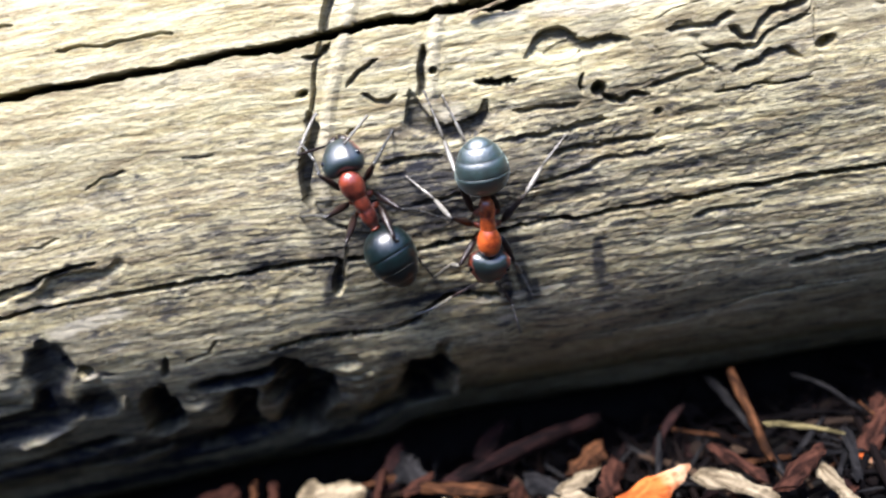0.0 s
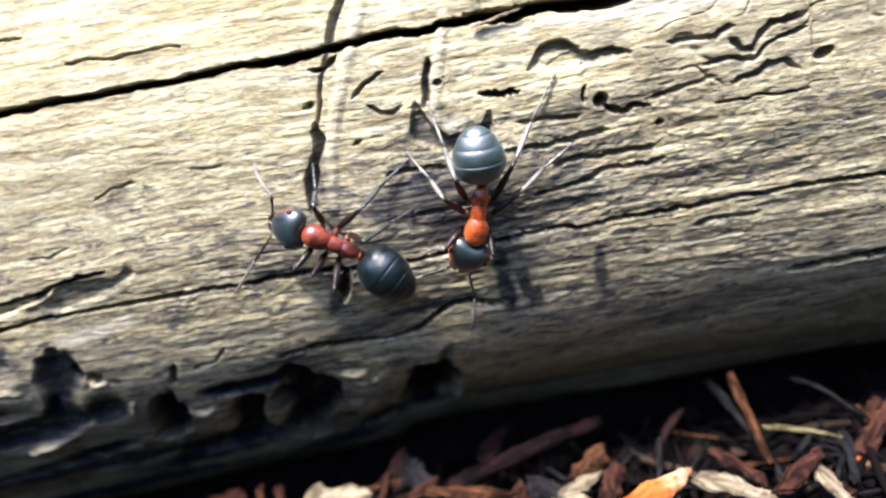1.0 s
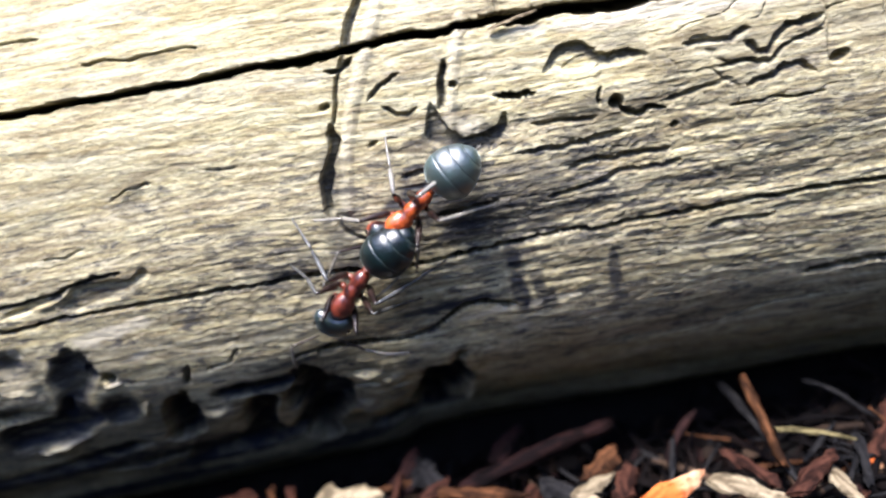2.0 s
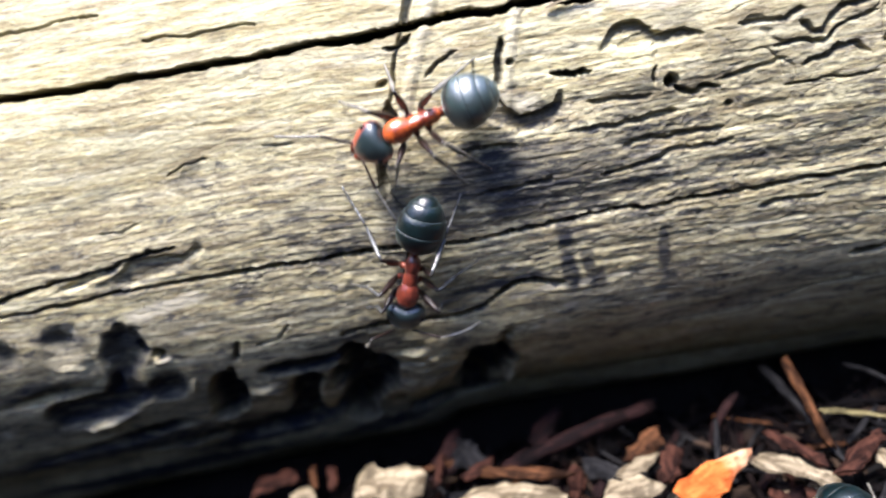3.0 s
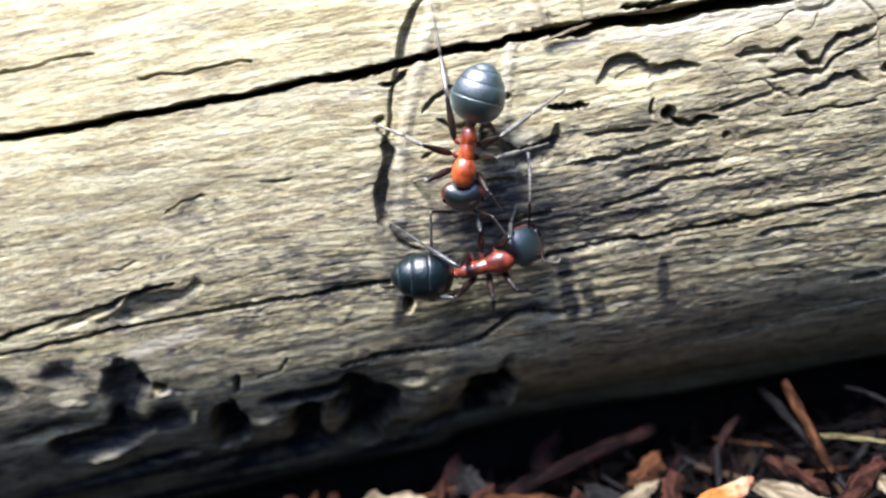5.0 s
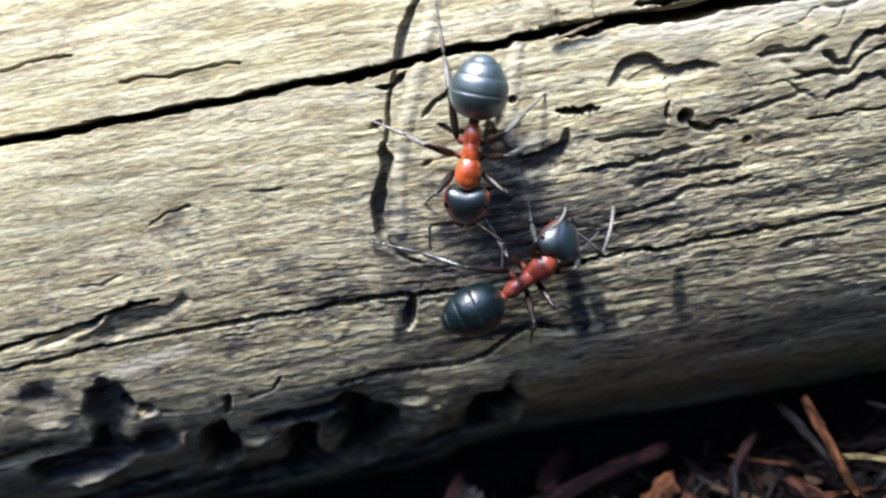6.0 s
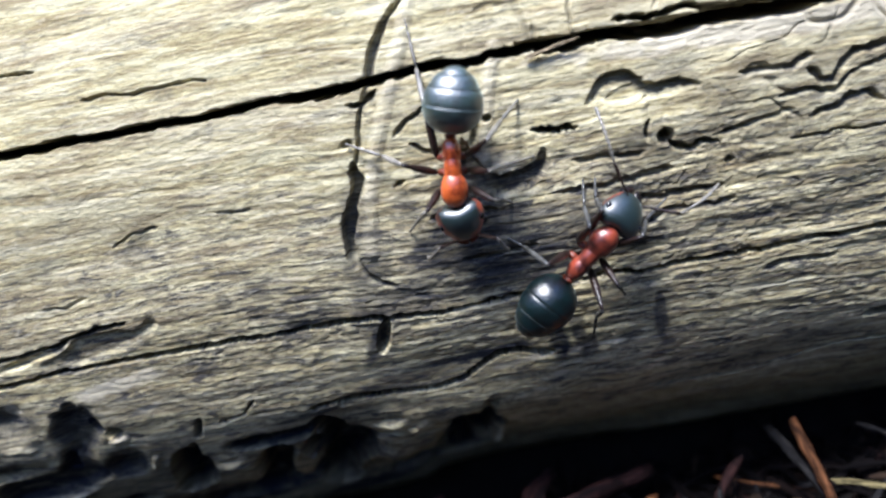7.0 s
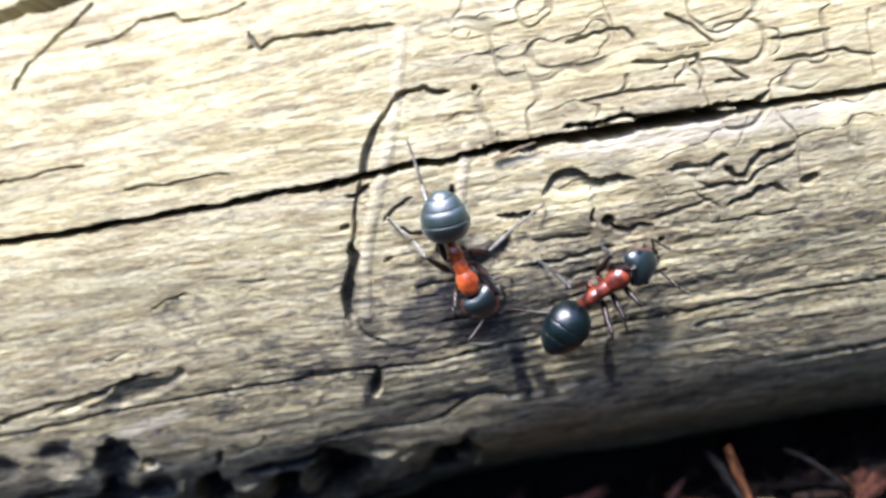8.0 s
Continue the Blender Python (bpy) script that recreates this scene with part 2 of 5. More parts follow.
def lattice(u, s, fu, fs, seed):
    """Smooth value noise in 0..1 with its own scale along and across the grain."""
    rng = np.random.RandomState(seed)
    table = rng.rand(256, 256)
    x, y = u * fu + 1000.0, s * fs + 1000.0
    i, j = np.floor(x).astype(np.int64), np.floor(y).astype(np.int64)
    a, b = x - i, y - j
    a, b = a * a * a * (a * (a * 6 - 15) + 10), b * b * b * (b * (b * 6 - 15) + 10)
    i0, i1, j0, j1 = i % 256, (i + 1) % 256, j % 256, (j + 1) % 256
    return (table[i0, j0] * (1 - a) + table[i1, j0] * a) * (1 - b) + (table[i0, j1] * (1 - a) + table[i1, j1] * a) * b


def window(u0, u1, s0, s1):
    i0, i1 = np.searchsorted(GU, (u0, u1))
    j0, j1 = np.searchsorted(GS, (s0, s1))
    return slice(max(0, j0 - 1), j1 + 1), slice(max(0, i0 - 1), i1 + 1)


CUT = {"n": 0}


def groove(points, width, depth):
    """A cut along a line of points, ragged, tapering at its ends."""
    CUT["n"] += 1
    pts = np.array(points, float)
    pad = width * 1.5 + 0.25
    win = window(pts[:, 0].min() - pad, pts[:, 0].max() + pad, pts[:, 1].min() - pad, pts[:, 1].max() + pad)
    u, s = UU[win], SS[win]
    seed = CUT["n"]
    wob = 0.10 + 0.25 * min(1, width * 2) * (0.5 if depth > 2 else 1)
    u = u + (lattice(u, s, 0.8, 1.3, seed) - 0.5) * wob
    s = s + (lattice(u, s, 0.7, 0.6, seed + 50) - 0.5) * wob + (lattice(u, s, 2.6, 2.2, seed + 90) - 0.5) * 0.12 + (lattice(u, s, 6.5, 5, seed + 95) - 0.5) * (0.05 if depth > 2 else min(0.12, 0.3 * width))
    seg = np.hypot(*np.diff(pts, axis=0).T)
    total, run = seg.sum(), 0.0
    best, where = np.full(u.shape, 1e9), np.zeros(u.shape)
    for (a, b), length in zip(zip(pts, pts[1:]), seg):
        d = (b - a) / length
        k = np.clip((u - a[0]) * d[0] + (s - a[1]) * d[1], 0, length)
        dist = np.hypot(u - a[0] - k * d[0], s - a[1] - k * d[1])
        near = dist < best
        best[near], where[near] = dist[near], (run + k)[near]
        run += length
    ends = np.minimum(where, total - where)
    taper = np.clip(0.4 + ends / (1.3 * width + 0.012 * total), 0, 1)
    half = 0.5 * width * taper * (0.75 + 0.35 * lattice(where, where * 0, 0.37, 1, seed + 7) + 0.25 * lattice(where, where * 0, 1.7, 1, seed + 8))
    f = np.clip((half + 0.03 - best) / (0.05 + half * 0.15), 0, 1)
    cut = depth * taper * f * f * (3 - 2 * f)
    DEPTH[win] = np.maximum(DEPTH[win], cut)
    # shade of the cut, put into the colour along it
    cut_shade = np.clip((half * 1.25 + 0.05 - best) / (0.08 + half * 0.5), 0, 1) * taper * (0.5 + 0.8 * lattice(where, where * 0, 0.9, 1, seed + 17))
    STAIN_SHADE[win] = np.maximum(STAIN_SHADE[win], np.clip(cut_shade, 0, 1) * (0.75 if width >= 0.2 else 0.45))


def hollow(u0, s0, ru, rs, turn, depth, edge):
    """An eaten-out pit with an uneven rim and a rough floor."""
    CUT["n"] += 1
    seed = CUT["n"]
    r = max(ru, rs) * 1.5 + 0.3
    win = window(u0 - r, u0 + r, s0 - r, s0 + r)
    u, s = UU[win] - u0, SS[win] - s0
    c, n = math.cos(radians(turn)), math.sin(radians(turn))
    x, y = (u * c + s * n) / ru, (s * c - u * n) / rs
    d = np.hypot(x, y) + (lattice(u, s, 1.1, 1.5, seed) - 0.5) * (0.25 if rs > 0.9 else 0.5) + (lattice(u, s, 3.3, 4.0, seed + 31) - 0.5) * 0.08
    f = np.clip((1 - d) / (edge * (1 + 0.9 * np.clip(-y, 0, 1))), 0, 1)
    floor = 1 + 0.2 * (lattice(u, s, 1.5, 2.5, seed + 11) - 0.5)
    DEPTH[win] = np.maximum(DEPTH[win], depth * floor * f * f * (3 - 2 * f))


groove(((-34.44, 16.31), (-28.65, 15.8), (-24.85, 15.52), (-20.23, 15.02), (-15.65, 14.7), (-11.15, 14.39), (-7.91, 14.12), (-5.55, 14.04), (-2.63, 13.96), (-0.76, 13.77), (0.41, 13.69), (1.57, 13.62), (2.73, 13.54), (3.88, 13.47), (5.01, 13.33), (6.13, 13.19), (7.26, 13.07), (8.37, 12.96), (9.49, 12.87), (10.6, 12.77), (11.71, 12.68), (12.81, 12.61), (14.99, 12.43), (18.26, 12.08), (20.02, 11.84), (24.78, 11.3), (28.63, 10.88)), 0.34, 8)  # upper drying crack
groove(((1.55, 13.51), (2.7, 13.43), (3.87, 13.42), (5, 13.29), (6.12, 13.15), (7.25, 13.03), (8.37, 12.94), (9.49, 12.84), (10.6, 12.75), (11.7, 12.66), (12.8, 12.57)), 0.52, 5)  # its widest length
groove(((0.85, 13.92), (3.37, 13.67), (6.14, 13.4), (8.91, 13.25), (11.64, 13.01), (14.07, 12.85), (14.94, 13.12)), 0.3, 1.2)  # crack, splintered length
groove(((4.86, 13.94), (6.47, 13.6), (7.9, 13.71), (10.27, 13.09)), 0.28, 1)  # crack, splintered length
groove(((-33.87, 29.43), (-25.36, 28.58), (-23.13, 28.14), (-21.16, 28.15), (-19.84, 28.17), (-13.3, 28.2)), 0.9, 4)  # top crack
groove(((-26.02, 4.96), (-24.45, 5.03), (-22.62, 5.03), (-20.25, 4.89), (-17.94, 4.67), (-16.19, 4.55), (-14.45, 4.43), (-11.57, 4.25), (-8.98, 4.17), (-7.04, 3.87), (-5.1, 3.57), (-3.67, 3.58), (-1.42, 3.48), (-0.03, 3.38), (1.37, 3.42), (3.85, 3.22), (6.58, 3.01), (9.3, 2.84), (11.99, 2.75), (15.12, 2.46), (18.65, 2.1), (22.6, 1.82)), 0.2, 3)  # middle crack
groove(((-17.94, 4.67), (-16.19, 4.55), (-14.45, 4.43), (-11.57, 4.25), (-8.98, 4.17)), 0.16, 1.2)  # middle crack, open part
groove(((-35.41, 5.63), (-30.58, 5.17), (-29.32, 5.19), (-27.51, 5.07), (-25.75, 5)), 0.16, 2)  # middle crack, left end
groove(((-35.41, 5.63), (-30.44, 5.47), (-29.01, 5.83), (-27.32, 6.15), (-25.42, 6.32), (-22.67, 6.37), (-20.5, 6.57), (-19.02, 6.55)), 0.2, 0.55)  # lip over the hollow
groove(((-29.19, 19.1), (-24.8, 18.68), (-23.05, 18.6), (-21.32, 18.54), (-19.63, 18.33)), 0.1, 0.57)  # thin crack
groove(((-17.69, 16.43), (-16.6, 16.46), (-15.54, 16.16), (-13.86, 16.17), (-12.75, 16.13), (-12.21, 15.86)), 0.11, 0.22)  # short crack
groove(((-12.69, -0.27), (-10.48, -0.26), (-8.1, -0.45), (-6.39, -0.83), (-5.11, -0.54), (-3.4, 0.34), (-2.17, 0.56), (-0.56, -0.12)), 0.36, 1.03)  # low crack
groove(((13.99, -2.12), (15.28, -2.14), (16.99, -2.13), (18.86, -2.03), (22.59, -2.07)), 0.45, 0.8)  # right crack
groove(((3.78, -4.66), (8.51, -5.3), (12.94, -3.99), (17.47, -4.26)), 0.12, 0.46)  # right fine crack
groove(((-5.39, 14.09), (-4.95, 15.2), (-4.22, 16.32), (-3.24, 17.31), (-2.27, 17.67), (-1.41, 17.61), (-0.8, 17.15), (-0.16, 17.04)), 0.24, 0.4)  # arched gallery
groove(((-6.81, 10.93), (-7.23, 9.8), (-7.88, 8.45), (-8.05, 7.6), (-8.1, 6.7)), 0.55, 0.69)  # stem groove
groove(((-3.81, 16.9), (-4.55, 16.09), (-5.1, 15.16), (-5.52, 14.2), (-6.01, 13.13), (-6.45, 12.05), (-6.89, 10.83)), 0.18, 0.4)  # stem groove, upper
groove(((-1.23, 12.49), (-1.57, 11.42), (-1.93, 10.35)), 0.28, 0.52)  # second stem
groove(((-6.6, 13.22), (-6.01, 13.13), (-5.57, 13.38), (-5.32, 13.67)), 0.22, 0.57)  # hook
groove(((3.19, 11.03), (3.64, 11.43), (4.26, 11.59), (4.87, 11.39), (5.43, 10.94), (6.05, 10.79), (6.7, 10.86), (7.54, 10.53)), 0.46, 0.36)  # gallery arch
hollow(4.29, 11.07, 1.25, 0.49, 0, 0.23, 0.5)  # gallery floor
hollow(6.4, 10.6, 1.22, 0.26, 3, 0.23, 0.5)  # gallery floor
hollow(5.75, 9.84, 0.6, 1.14, 0, 0.11, 0.6)  # gallery floor
groove(((0.7, 10.4), (1.41, 10.38), (2.41, 10.14)), 0.34, 0.92)  # small slot
groove(((-2.46, 10.53), (-2.38, 9.72), (-1.96, 8.95), (-1.26, 8.44), (-0.19, 8.39), (0.55, 8.75), (0.87, 9.41)), 0.75, 0.42)  # ring gallery
groove(((6.04, 8.47), (6.4, 8.23), (6.9, 8.13), (7.4, 8.3), (8.06, 8.06)), 0.3, 0.52)  # slot
groove(((5.38, 9.67), (5.15, 9.21), (5.23, 8.8)), 0.16, 0.46)  # slot side
groove(((9.27, 10.51), (10.57, 10.39), (11.31, 10.26), (11.98, 10.59), (12.35, 10.51)), 0.22, 0.29)  # zigzag gallery
groove(((11.98, 10.04), (12.46, 9.48), (12.96, 9.45), (13.27, 9.98), (13.8, 10.2), (14.54, 10.16), (15.5, 10.47)), 0.28, 0.34)  # zigzag gallery
groove(((10.65, 9.21), (11.68, 9.29), (12.9, 8.92), (13.71, 9.42), (14.48, 9.61), (15.4, 9.63)), 0.22, 0.29)  # zigzag gallery
groove(((11.81, 8.24), (13.07, 8.16), (13.61, 8.49), (14.35, 8.38), (14.77, 7.95)), 0.3, 0.29)  # zigzag gallery
groove(((10.96, 7.41), (12.99, 7.26), (15.19, 7.08)), 0.08, 0.46)  # fine crack right
groove(((1.37, 7.47), (2.06, 7.58), (3.11, 7.46), (4.43, 7.38), (6.01, 7.37)), 0.26, 0.26)  # flake edge
groove(((3.21, 6.43), (4.54, 6.38), (5.86, 6.33), (7.96, 6.15)), 0.22, 0.23)  # flake edge
groove(((2.08, 5.3), (3.57, 5.28), (4.8, 5.4), (5.51, 5.7), (6.83, 5.54), (8.41, 5.38)), 0.24, 0.26)  # flake edge
groove(((9.25, 1.72), (10.35, 1.87), (11.71, 1.65), (12.53, 1.62)), 0.24, 0.23)  # flake edge
groove(((8.25, 8.46), (9.54, 8.53), (11.08, 8.54)), 0.2, 0.2)  # flake edge
groove(((2, 8.66), (3.56, 8.55), (4.84, 8.34)), 0.2, 0.2)  # flake edge
groove(((-4.4, 7.78), (-2.76, 7.79), (-1.55, 7.69)), 0.24, 0.23)  # flake edge
groove(((-3.49, 5.72), (-1.85, 5.61), (-0.19, 5.63)), 0.22, 0.23)  # flake edge
groove(((-4.96, 11.72), (-4.28, 12.27), (-3.28, 12.42)), 0.24, 0.26)  # arc mark
groove(((-4.43, 11.21), (-3.9, 10.74), (-3.29, 10.54), (-2.92, 10.76)), 0.2, 0.23)  # arc mark
groove(((-18.36, 10.15), (-17.41, 10.4), (-16.19, 10.47)), 0.14, 0.12)  # flake edge
groove(((-22.45, 8.06), (-21.33, 7.91), (-20.35, 8.15)), 0.14, 0.1)  # flake edge
groove(((-13.45, 10.36), (-12.66, 10.17), (-11.83, 10.11)), 0.12, 0.08)  # flake edge
groove(((-9.53, 22.82), (-9.34, 22.12), (-9.04, 21.78), (-8.43, 22.11), (-6.08, 21.74), (-2.04, 21.09)), 0.2, 0.28)  # flake edge
groove(((-22.8, 23.49), (-21.76, 24.7), (-20.79, 25.41), (-19.22, 26.34), (-17.79, 27.42)), 0.2, 0.3)  # flake edge
groove(((-18.5, 24.78), (-16.72, 24.82), (-15.23, 25.51), (-13.46, 25.24), (-12.91, 24.54), (-10.55, 24.35), (-9.31, 24.57)), 0.16, 0.25)  # flake edge
groove(((5.85, 17.95), (7.3, 18.13), (8.91, 17.88), (9.28, 17.15)), 0.18, 0.23)  # flake edge
groove(((8.77, 16.21), (10.35, 15.84), (11.97, 15.71), (12.01, 14.72), (11.57, 14)), 0.18, 0.23)  # flake edge
groove(((5.94, 14.93), (7.62, 14.91), (9.26, 14.75), (11.11, 14.4)), 0.16, 0.2)  # flake edge
groove(((10.92, 18.13), (12.07, 17.23), (12.9, 16.16)), 0.16, 0.2)  # flake edge
groove(((12.44, 14.19), (14.02, 13.91), (13.16, 14.97), (14.45, 14.63)), 0.16, 0.2)  # flake edge
groove(((15.5, 14.48), (16.83, 14.4), (18.66, 14.19), (20.31, 13.56)), 0.16, 0.2)  # flake edge
groove(((15.48, 15.6), (16.79, 15.43), (18.35, 15.23)), 0.16, 0.2)  # flake edge
groove(((-17.99, 0.57), (-18.61, -0.73)), 0.3, 0.57)  # lower slot
groove(((-15.01, 1.05), (-15.79, 0.3), (-17.12, 0.1)), 0.14, 0.34)  # lower slot
hollow(-20.67, 5.75, 3.13, 0.74, 5, 0.32, 0.4)  # hollow under the lip
hollow(-23.73, 6, 2.45, 0.29, 8, 0.27, 0.6)  # hollow under the lip
hollow(-7.07, 11.77, 0.44, 0.29, 10, 0.54, 0.6)  # pit
hollow(5.92, 8.82, 0.35, 0.37, 0, 1.08, 0.35)  # pit
hollow(4.78, 10.9, 1.14, 0.4, 5, 0.34, 0.35)  # pit
hollow(8.34, 7.18, 0.22, 0.17, 0, 0.54, 0.35)  # pit
hollow(-1.1, 11.36, 0.19, 0.17, 0, 0.54, 0.35)  # pit
hollow(-5.34, 9.63, 0.38, 0.2, 15, 0.41, 0.6)  # pit
hollow(15.96, 8.41, 0.49, 0.29, 10, 0.68, 0.35)  # pit
hollow(1.03, 16.95, 0.27, 0.23, 0, 0.54, 0.35)  # pit
hollow(-9.52, 22.01, 0.22, 0.14, 0, 0.41, 0.35)  # pit
hollow(-17.15, 9.87, 0.82, 0.57, 20, 0.1, 0.6)  # flake scar
hollow(-26.57, 3.13, 1.31, 1.03, 10, 0.41, 0.9)  # hollow
hollow(-22.2, 1.0, 0.41, 0.4, 0, 2.16, 0.25)  # borer hole
hollow(-29.38, -0.34, 3.81, 0.69, 4, 0.47, 0.9)  # trough
hollow(-29.28, -6.49, 5.44, 0.86, 2, 0.54, 0.9)  # trough
hollow(-20.66, -10.14, 4.35, 1.03, -2, 0.81, 0.9)  # trough
hollow(-29.88, 2.84, 1.14, 1.31, 0, 0.41, 0.9)  # hollow
hollow(-7.93, 2.92, 0.33, 1.14, -25, 0.68, 0.35)  # dent


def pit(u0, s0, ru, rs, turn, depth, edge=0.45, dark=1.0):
    """A rotted-out chamber: blunt outline, steep walls, shade painted into a dark floor."""
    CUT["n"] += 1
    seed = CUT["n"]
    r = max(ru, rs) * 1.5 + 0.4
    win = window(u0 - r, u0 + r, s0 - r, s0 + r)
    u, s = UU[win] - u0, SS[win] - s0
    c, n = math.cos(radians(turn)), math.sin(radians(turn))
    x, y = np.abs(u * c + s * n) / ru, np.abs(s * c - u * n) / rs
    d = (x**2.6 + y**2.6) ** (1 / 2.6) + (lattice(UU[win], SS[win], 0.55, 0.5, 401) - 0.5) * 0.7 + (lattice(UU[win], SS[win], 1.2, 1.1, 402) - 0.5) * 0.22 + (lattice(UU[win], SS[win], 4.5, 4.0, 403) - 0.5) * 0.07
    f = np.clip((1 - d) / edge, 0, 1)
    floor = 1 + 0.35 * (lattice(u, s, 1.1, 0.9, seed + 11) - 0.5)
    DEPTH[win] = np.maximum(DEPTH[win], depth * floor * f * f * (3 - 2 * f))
    STAIN_SHADE[win] = np.maximum(STAIN_SHADE[win], dark * np.clip((1.12 - d) / 0.4, 0, 1))


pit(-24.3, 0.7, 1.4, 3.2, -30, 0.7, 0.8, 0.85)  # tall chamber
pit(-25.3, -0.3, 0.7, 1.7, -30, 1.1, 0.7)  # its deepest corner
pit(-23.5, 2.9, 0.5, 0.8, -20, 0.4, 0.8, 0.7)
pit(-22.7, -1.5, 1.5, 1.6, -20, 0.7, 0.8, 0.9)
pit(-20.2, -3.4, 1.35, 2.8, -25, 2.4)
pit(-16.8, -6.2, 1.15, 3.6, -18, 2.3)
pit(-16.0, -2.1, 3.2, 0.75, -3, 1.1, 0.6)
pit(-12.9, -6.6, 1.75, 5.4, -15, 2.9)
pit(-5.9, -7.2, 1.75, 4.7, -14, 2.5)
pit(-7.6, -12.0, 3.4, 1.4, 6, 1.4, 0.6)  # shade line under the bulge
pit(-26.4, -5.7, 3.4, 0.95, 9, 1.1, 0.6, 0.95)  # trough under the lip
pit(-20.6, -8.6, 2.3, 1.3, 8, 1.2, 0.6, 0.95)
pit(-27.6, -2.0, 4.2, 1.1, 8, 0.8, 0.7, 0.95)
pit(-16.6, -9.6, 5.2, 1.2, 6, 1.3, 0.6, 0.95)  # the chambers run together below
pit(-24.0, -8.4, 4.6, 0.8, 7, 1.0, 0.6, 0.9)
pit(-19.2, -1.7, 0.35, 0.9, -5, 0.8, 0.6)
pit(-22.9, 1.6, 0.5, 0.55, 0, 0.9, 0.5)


def ridge(u0, s0, ru, rs, turn, height):
    """A worn rib of wood standing between hollows."""
    CUT["n"] += 1
    u, s = UU - u0, SS - s0
    c, n = math.cos(radians(turn)), math.sin(radians(turn))
    x, y = (u * c + s * n) / ru, (s * c - u * n) / rs
    d = np.hypot(x, y) + (lattice(u, s, 0.8, 1.5, CUT["n"]) - 0.5) * 0.5
    RAISE[:] = np.maximum(RAISE, height * (1 - np.clip(d, 0, 1) ** 2) ** 1.5 * (0.7 + 0.6 * lattice(u, s, 1.2, 4.0, CUT["n"] + 3)))


def strip(points, width, height):
    """A low raised ribbon left by an old gallery's wall."""
    pts = np.array(points, float)
    best = np.full(UU.shape, 1e9)
    for a, c in zip(pts, pts[1:]):
        length = np.hypot(*(c - a))
        d = (c - a) / length
        k = np.clip((UU - a[0]) * d[0] + (SS - a[1]) * d[1], 0, length)
        best = np.minimum(best, np.hypot(UU - a[0] - k * d[0], SS - a[1] - k * d[1]))
    BLEACH_LIGHT[:] = np.maximum(BLEACH_LIGHT, np.clip(1.5 - best / (0.5 * width), 0, 1) * (0.15 + 0.5 * lattice(UU, SS, 0.9, 0.7, 78)))
    RAISE[:] = np.maximum(RAISE, height * np.clip(1.4 - best / (0.5 * width), 0, 1) * (0.6 + 0.8 * lattice(UU, SS, 1.0, 0.8, 77)))


ridge(-27.7, -3.5, 2.7, 0.42, 10, 0.5)  # lip of the rotten flank
ridge(-26.9, 1.2, 1.3, 1.4, -20, 0.2)
ridge(-21.6, -2.0, 0.25, 0.8, -28, 0.25)
ridge(-18.1, -3.9, 1.5, 1.4, -8, 0.4)
ridge(-14.7, -4.2, 0.9, 1.4, -10, 0.15)
ridge(-9.2, -6.3, 1.9, 4.6, -10, 0.6)
ridge(-4.4, -9.0, 0.4, 2.2, -14, 0.4)
ridge(-25.0, -8.8, 1.9, 0.6, 14, 0.45)
ridge(-22.2, 0.45, 0.55, 0.25, 0, 0.25)
strip(((-1.81, 20.56), (-2.95, 17.29), (-3.7, 15.45), (-4.77, 13.41), (-5.77, 11.6), (-6.69, 9.41), (-7.31, 7.01)), 0.55, 0.12)
strip(((-0.11, 14.12), (-0.77, 12.5), (-1.32, 10.84), (-1.82, 9.4)), 0.5, 0.1)

def patch(layer, u0, s0, ru, rs, turn, strength, waver, fine, reach, soft):
    """An uneven spot on one layer of the skin."""
    win = window(u0 - 2 * ru - 1, u0 + 2 * ru + 1, s0 - 2 * rs - 1, s0 + 2 * rs + 1)
    u, s = UU[win] - u0, SS[win] - s0
    c, n = math.cos(radians(turn)), math.sin(radians(turn))
    seed = int(90 + ru * 10)
    d = np.hypot((u * c + s * n) / ru, (s * c - u * n) / rs) + (lattice(u, s, 1.8, 2.6, seed) - 0.5) * waver + (lattice(u, s, 5.0, 6.0, seed + 200) - 0.5) * fine
    layer[win] = np.maximum(layer[win], strength * np.clip((reach - d) / soft, 0, 1))


def stain_shade(u0, s0, ru, rs, turn, strength):
    """A dark uneven patch: old stains, and shade painted into the lower left hollows."""
    patch(STAIN_SHADE, u0, s0, ru, rs, turn, strength, 0.4 if rs > 0.9 else 0.8, 0.18, 1.3, 0.6)


def pale_patch(u0, s0, ru, rs, turn, strength):
    """A pale patch: rubbed wood, and light painted onto lips and ribs."""
    patch(BLEACH_LIGHT, u0, s0, ru, rs, turn, strength, 0.6, 0.0, 1.15, 0.4)


groove(((-8.1, 6.9), (-7.85, 6.2), (-7.3, 5.6), (-6.6, 5.2)), 0.26, 0.2)  # stem groove, shallow foot
stain_shade(-0.26, 1.02, 0.38, 1.43, 0, 0.9)
stain_shade(0.81, 0.39, 0.33, 1.28, 10, 0.85)
stain_shade(4.61, 1.07, 0.24, 0.85, 0, 0.85)
stain_shade(-0.75, 8.55, 1.1, 0.42, 0, 0.85)
stain_shade(-1.77, 9.18, 1.9, 0.85, 10, 0.35)
stain_shade(-2.61, 8.44, 1.63, 0.85, 0, 0.35)
stain_shade(-2.55, 6.21, 2.99, 1.43, 0, 0.75)
stain_shade(-2.01, 4.77, 2.45, 0.57, 8, 0.8)
stain_shade(-4.75, 6.31, 1.09, 1.14, 0, 0.75)
stain_shade(3.81, 6.88, 1.36, 0.34, 8, 0.7)
stain_shade(1.01, 6.19, 1.63, 0.34, 8, 0.7)
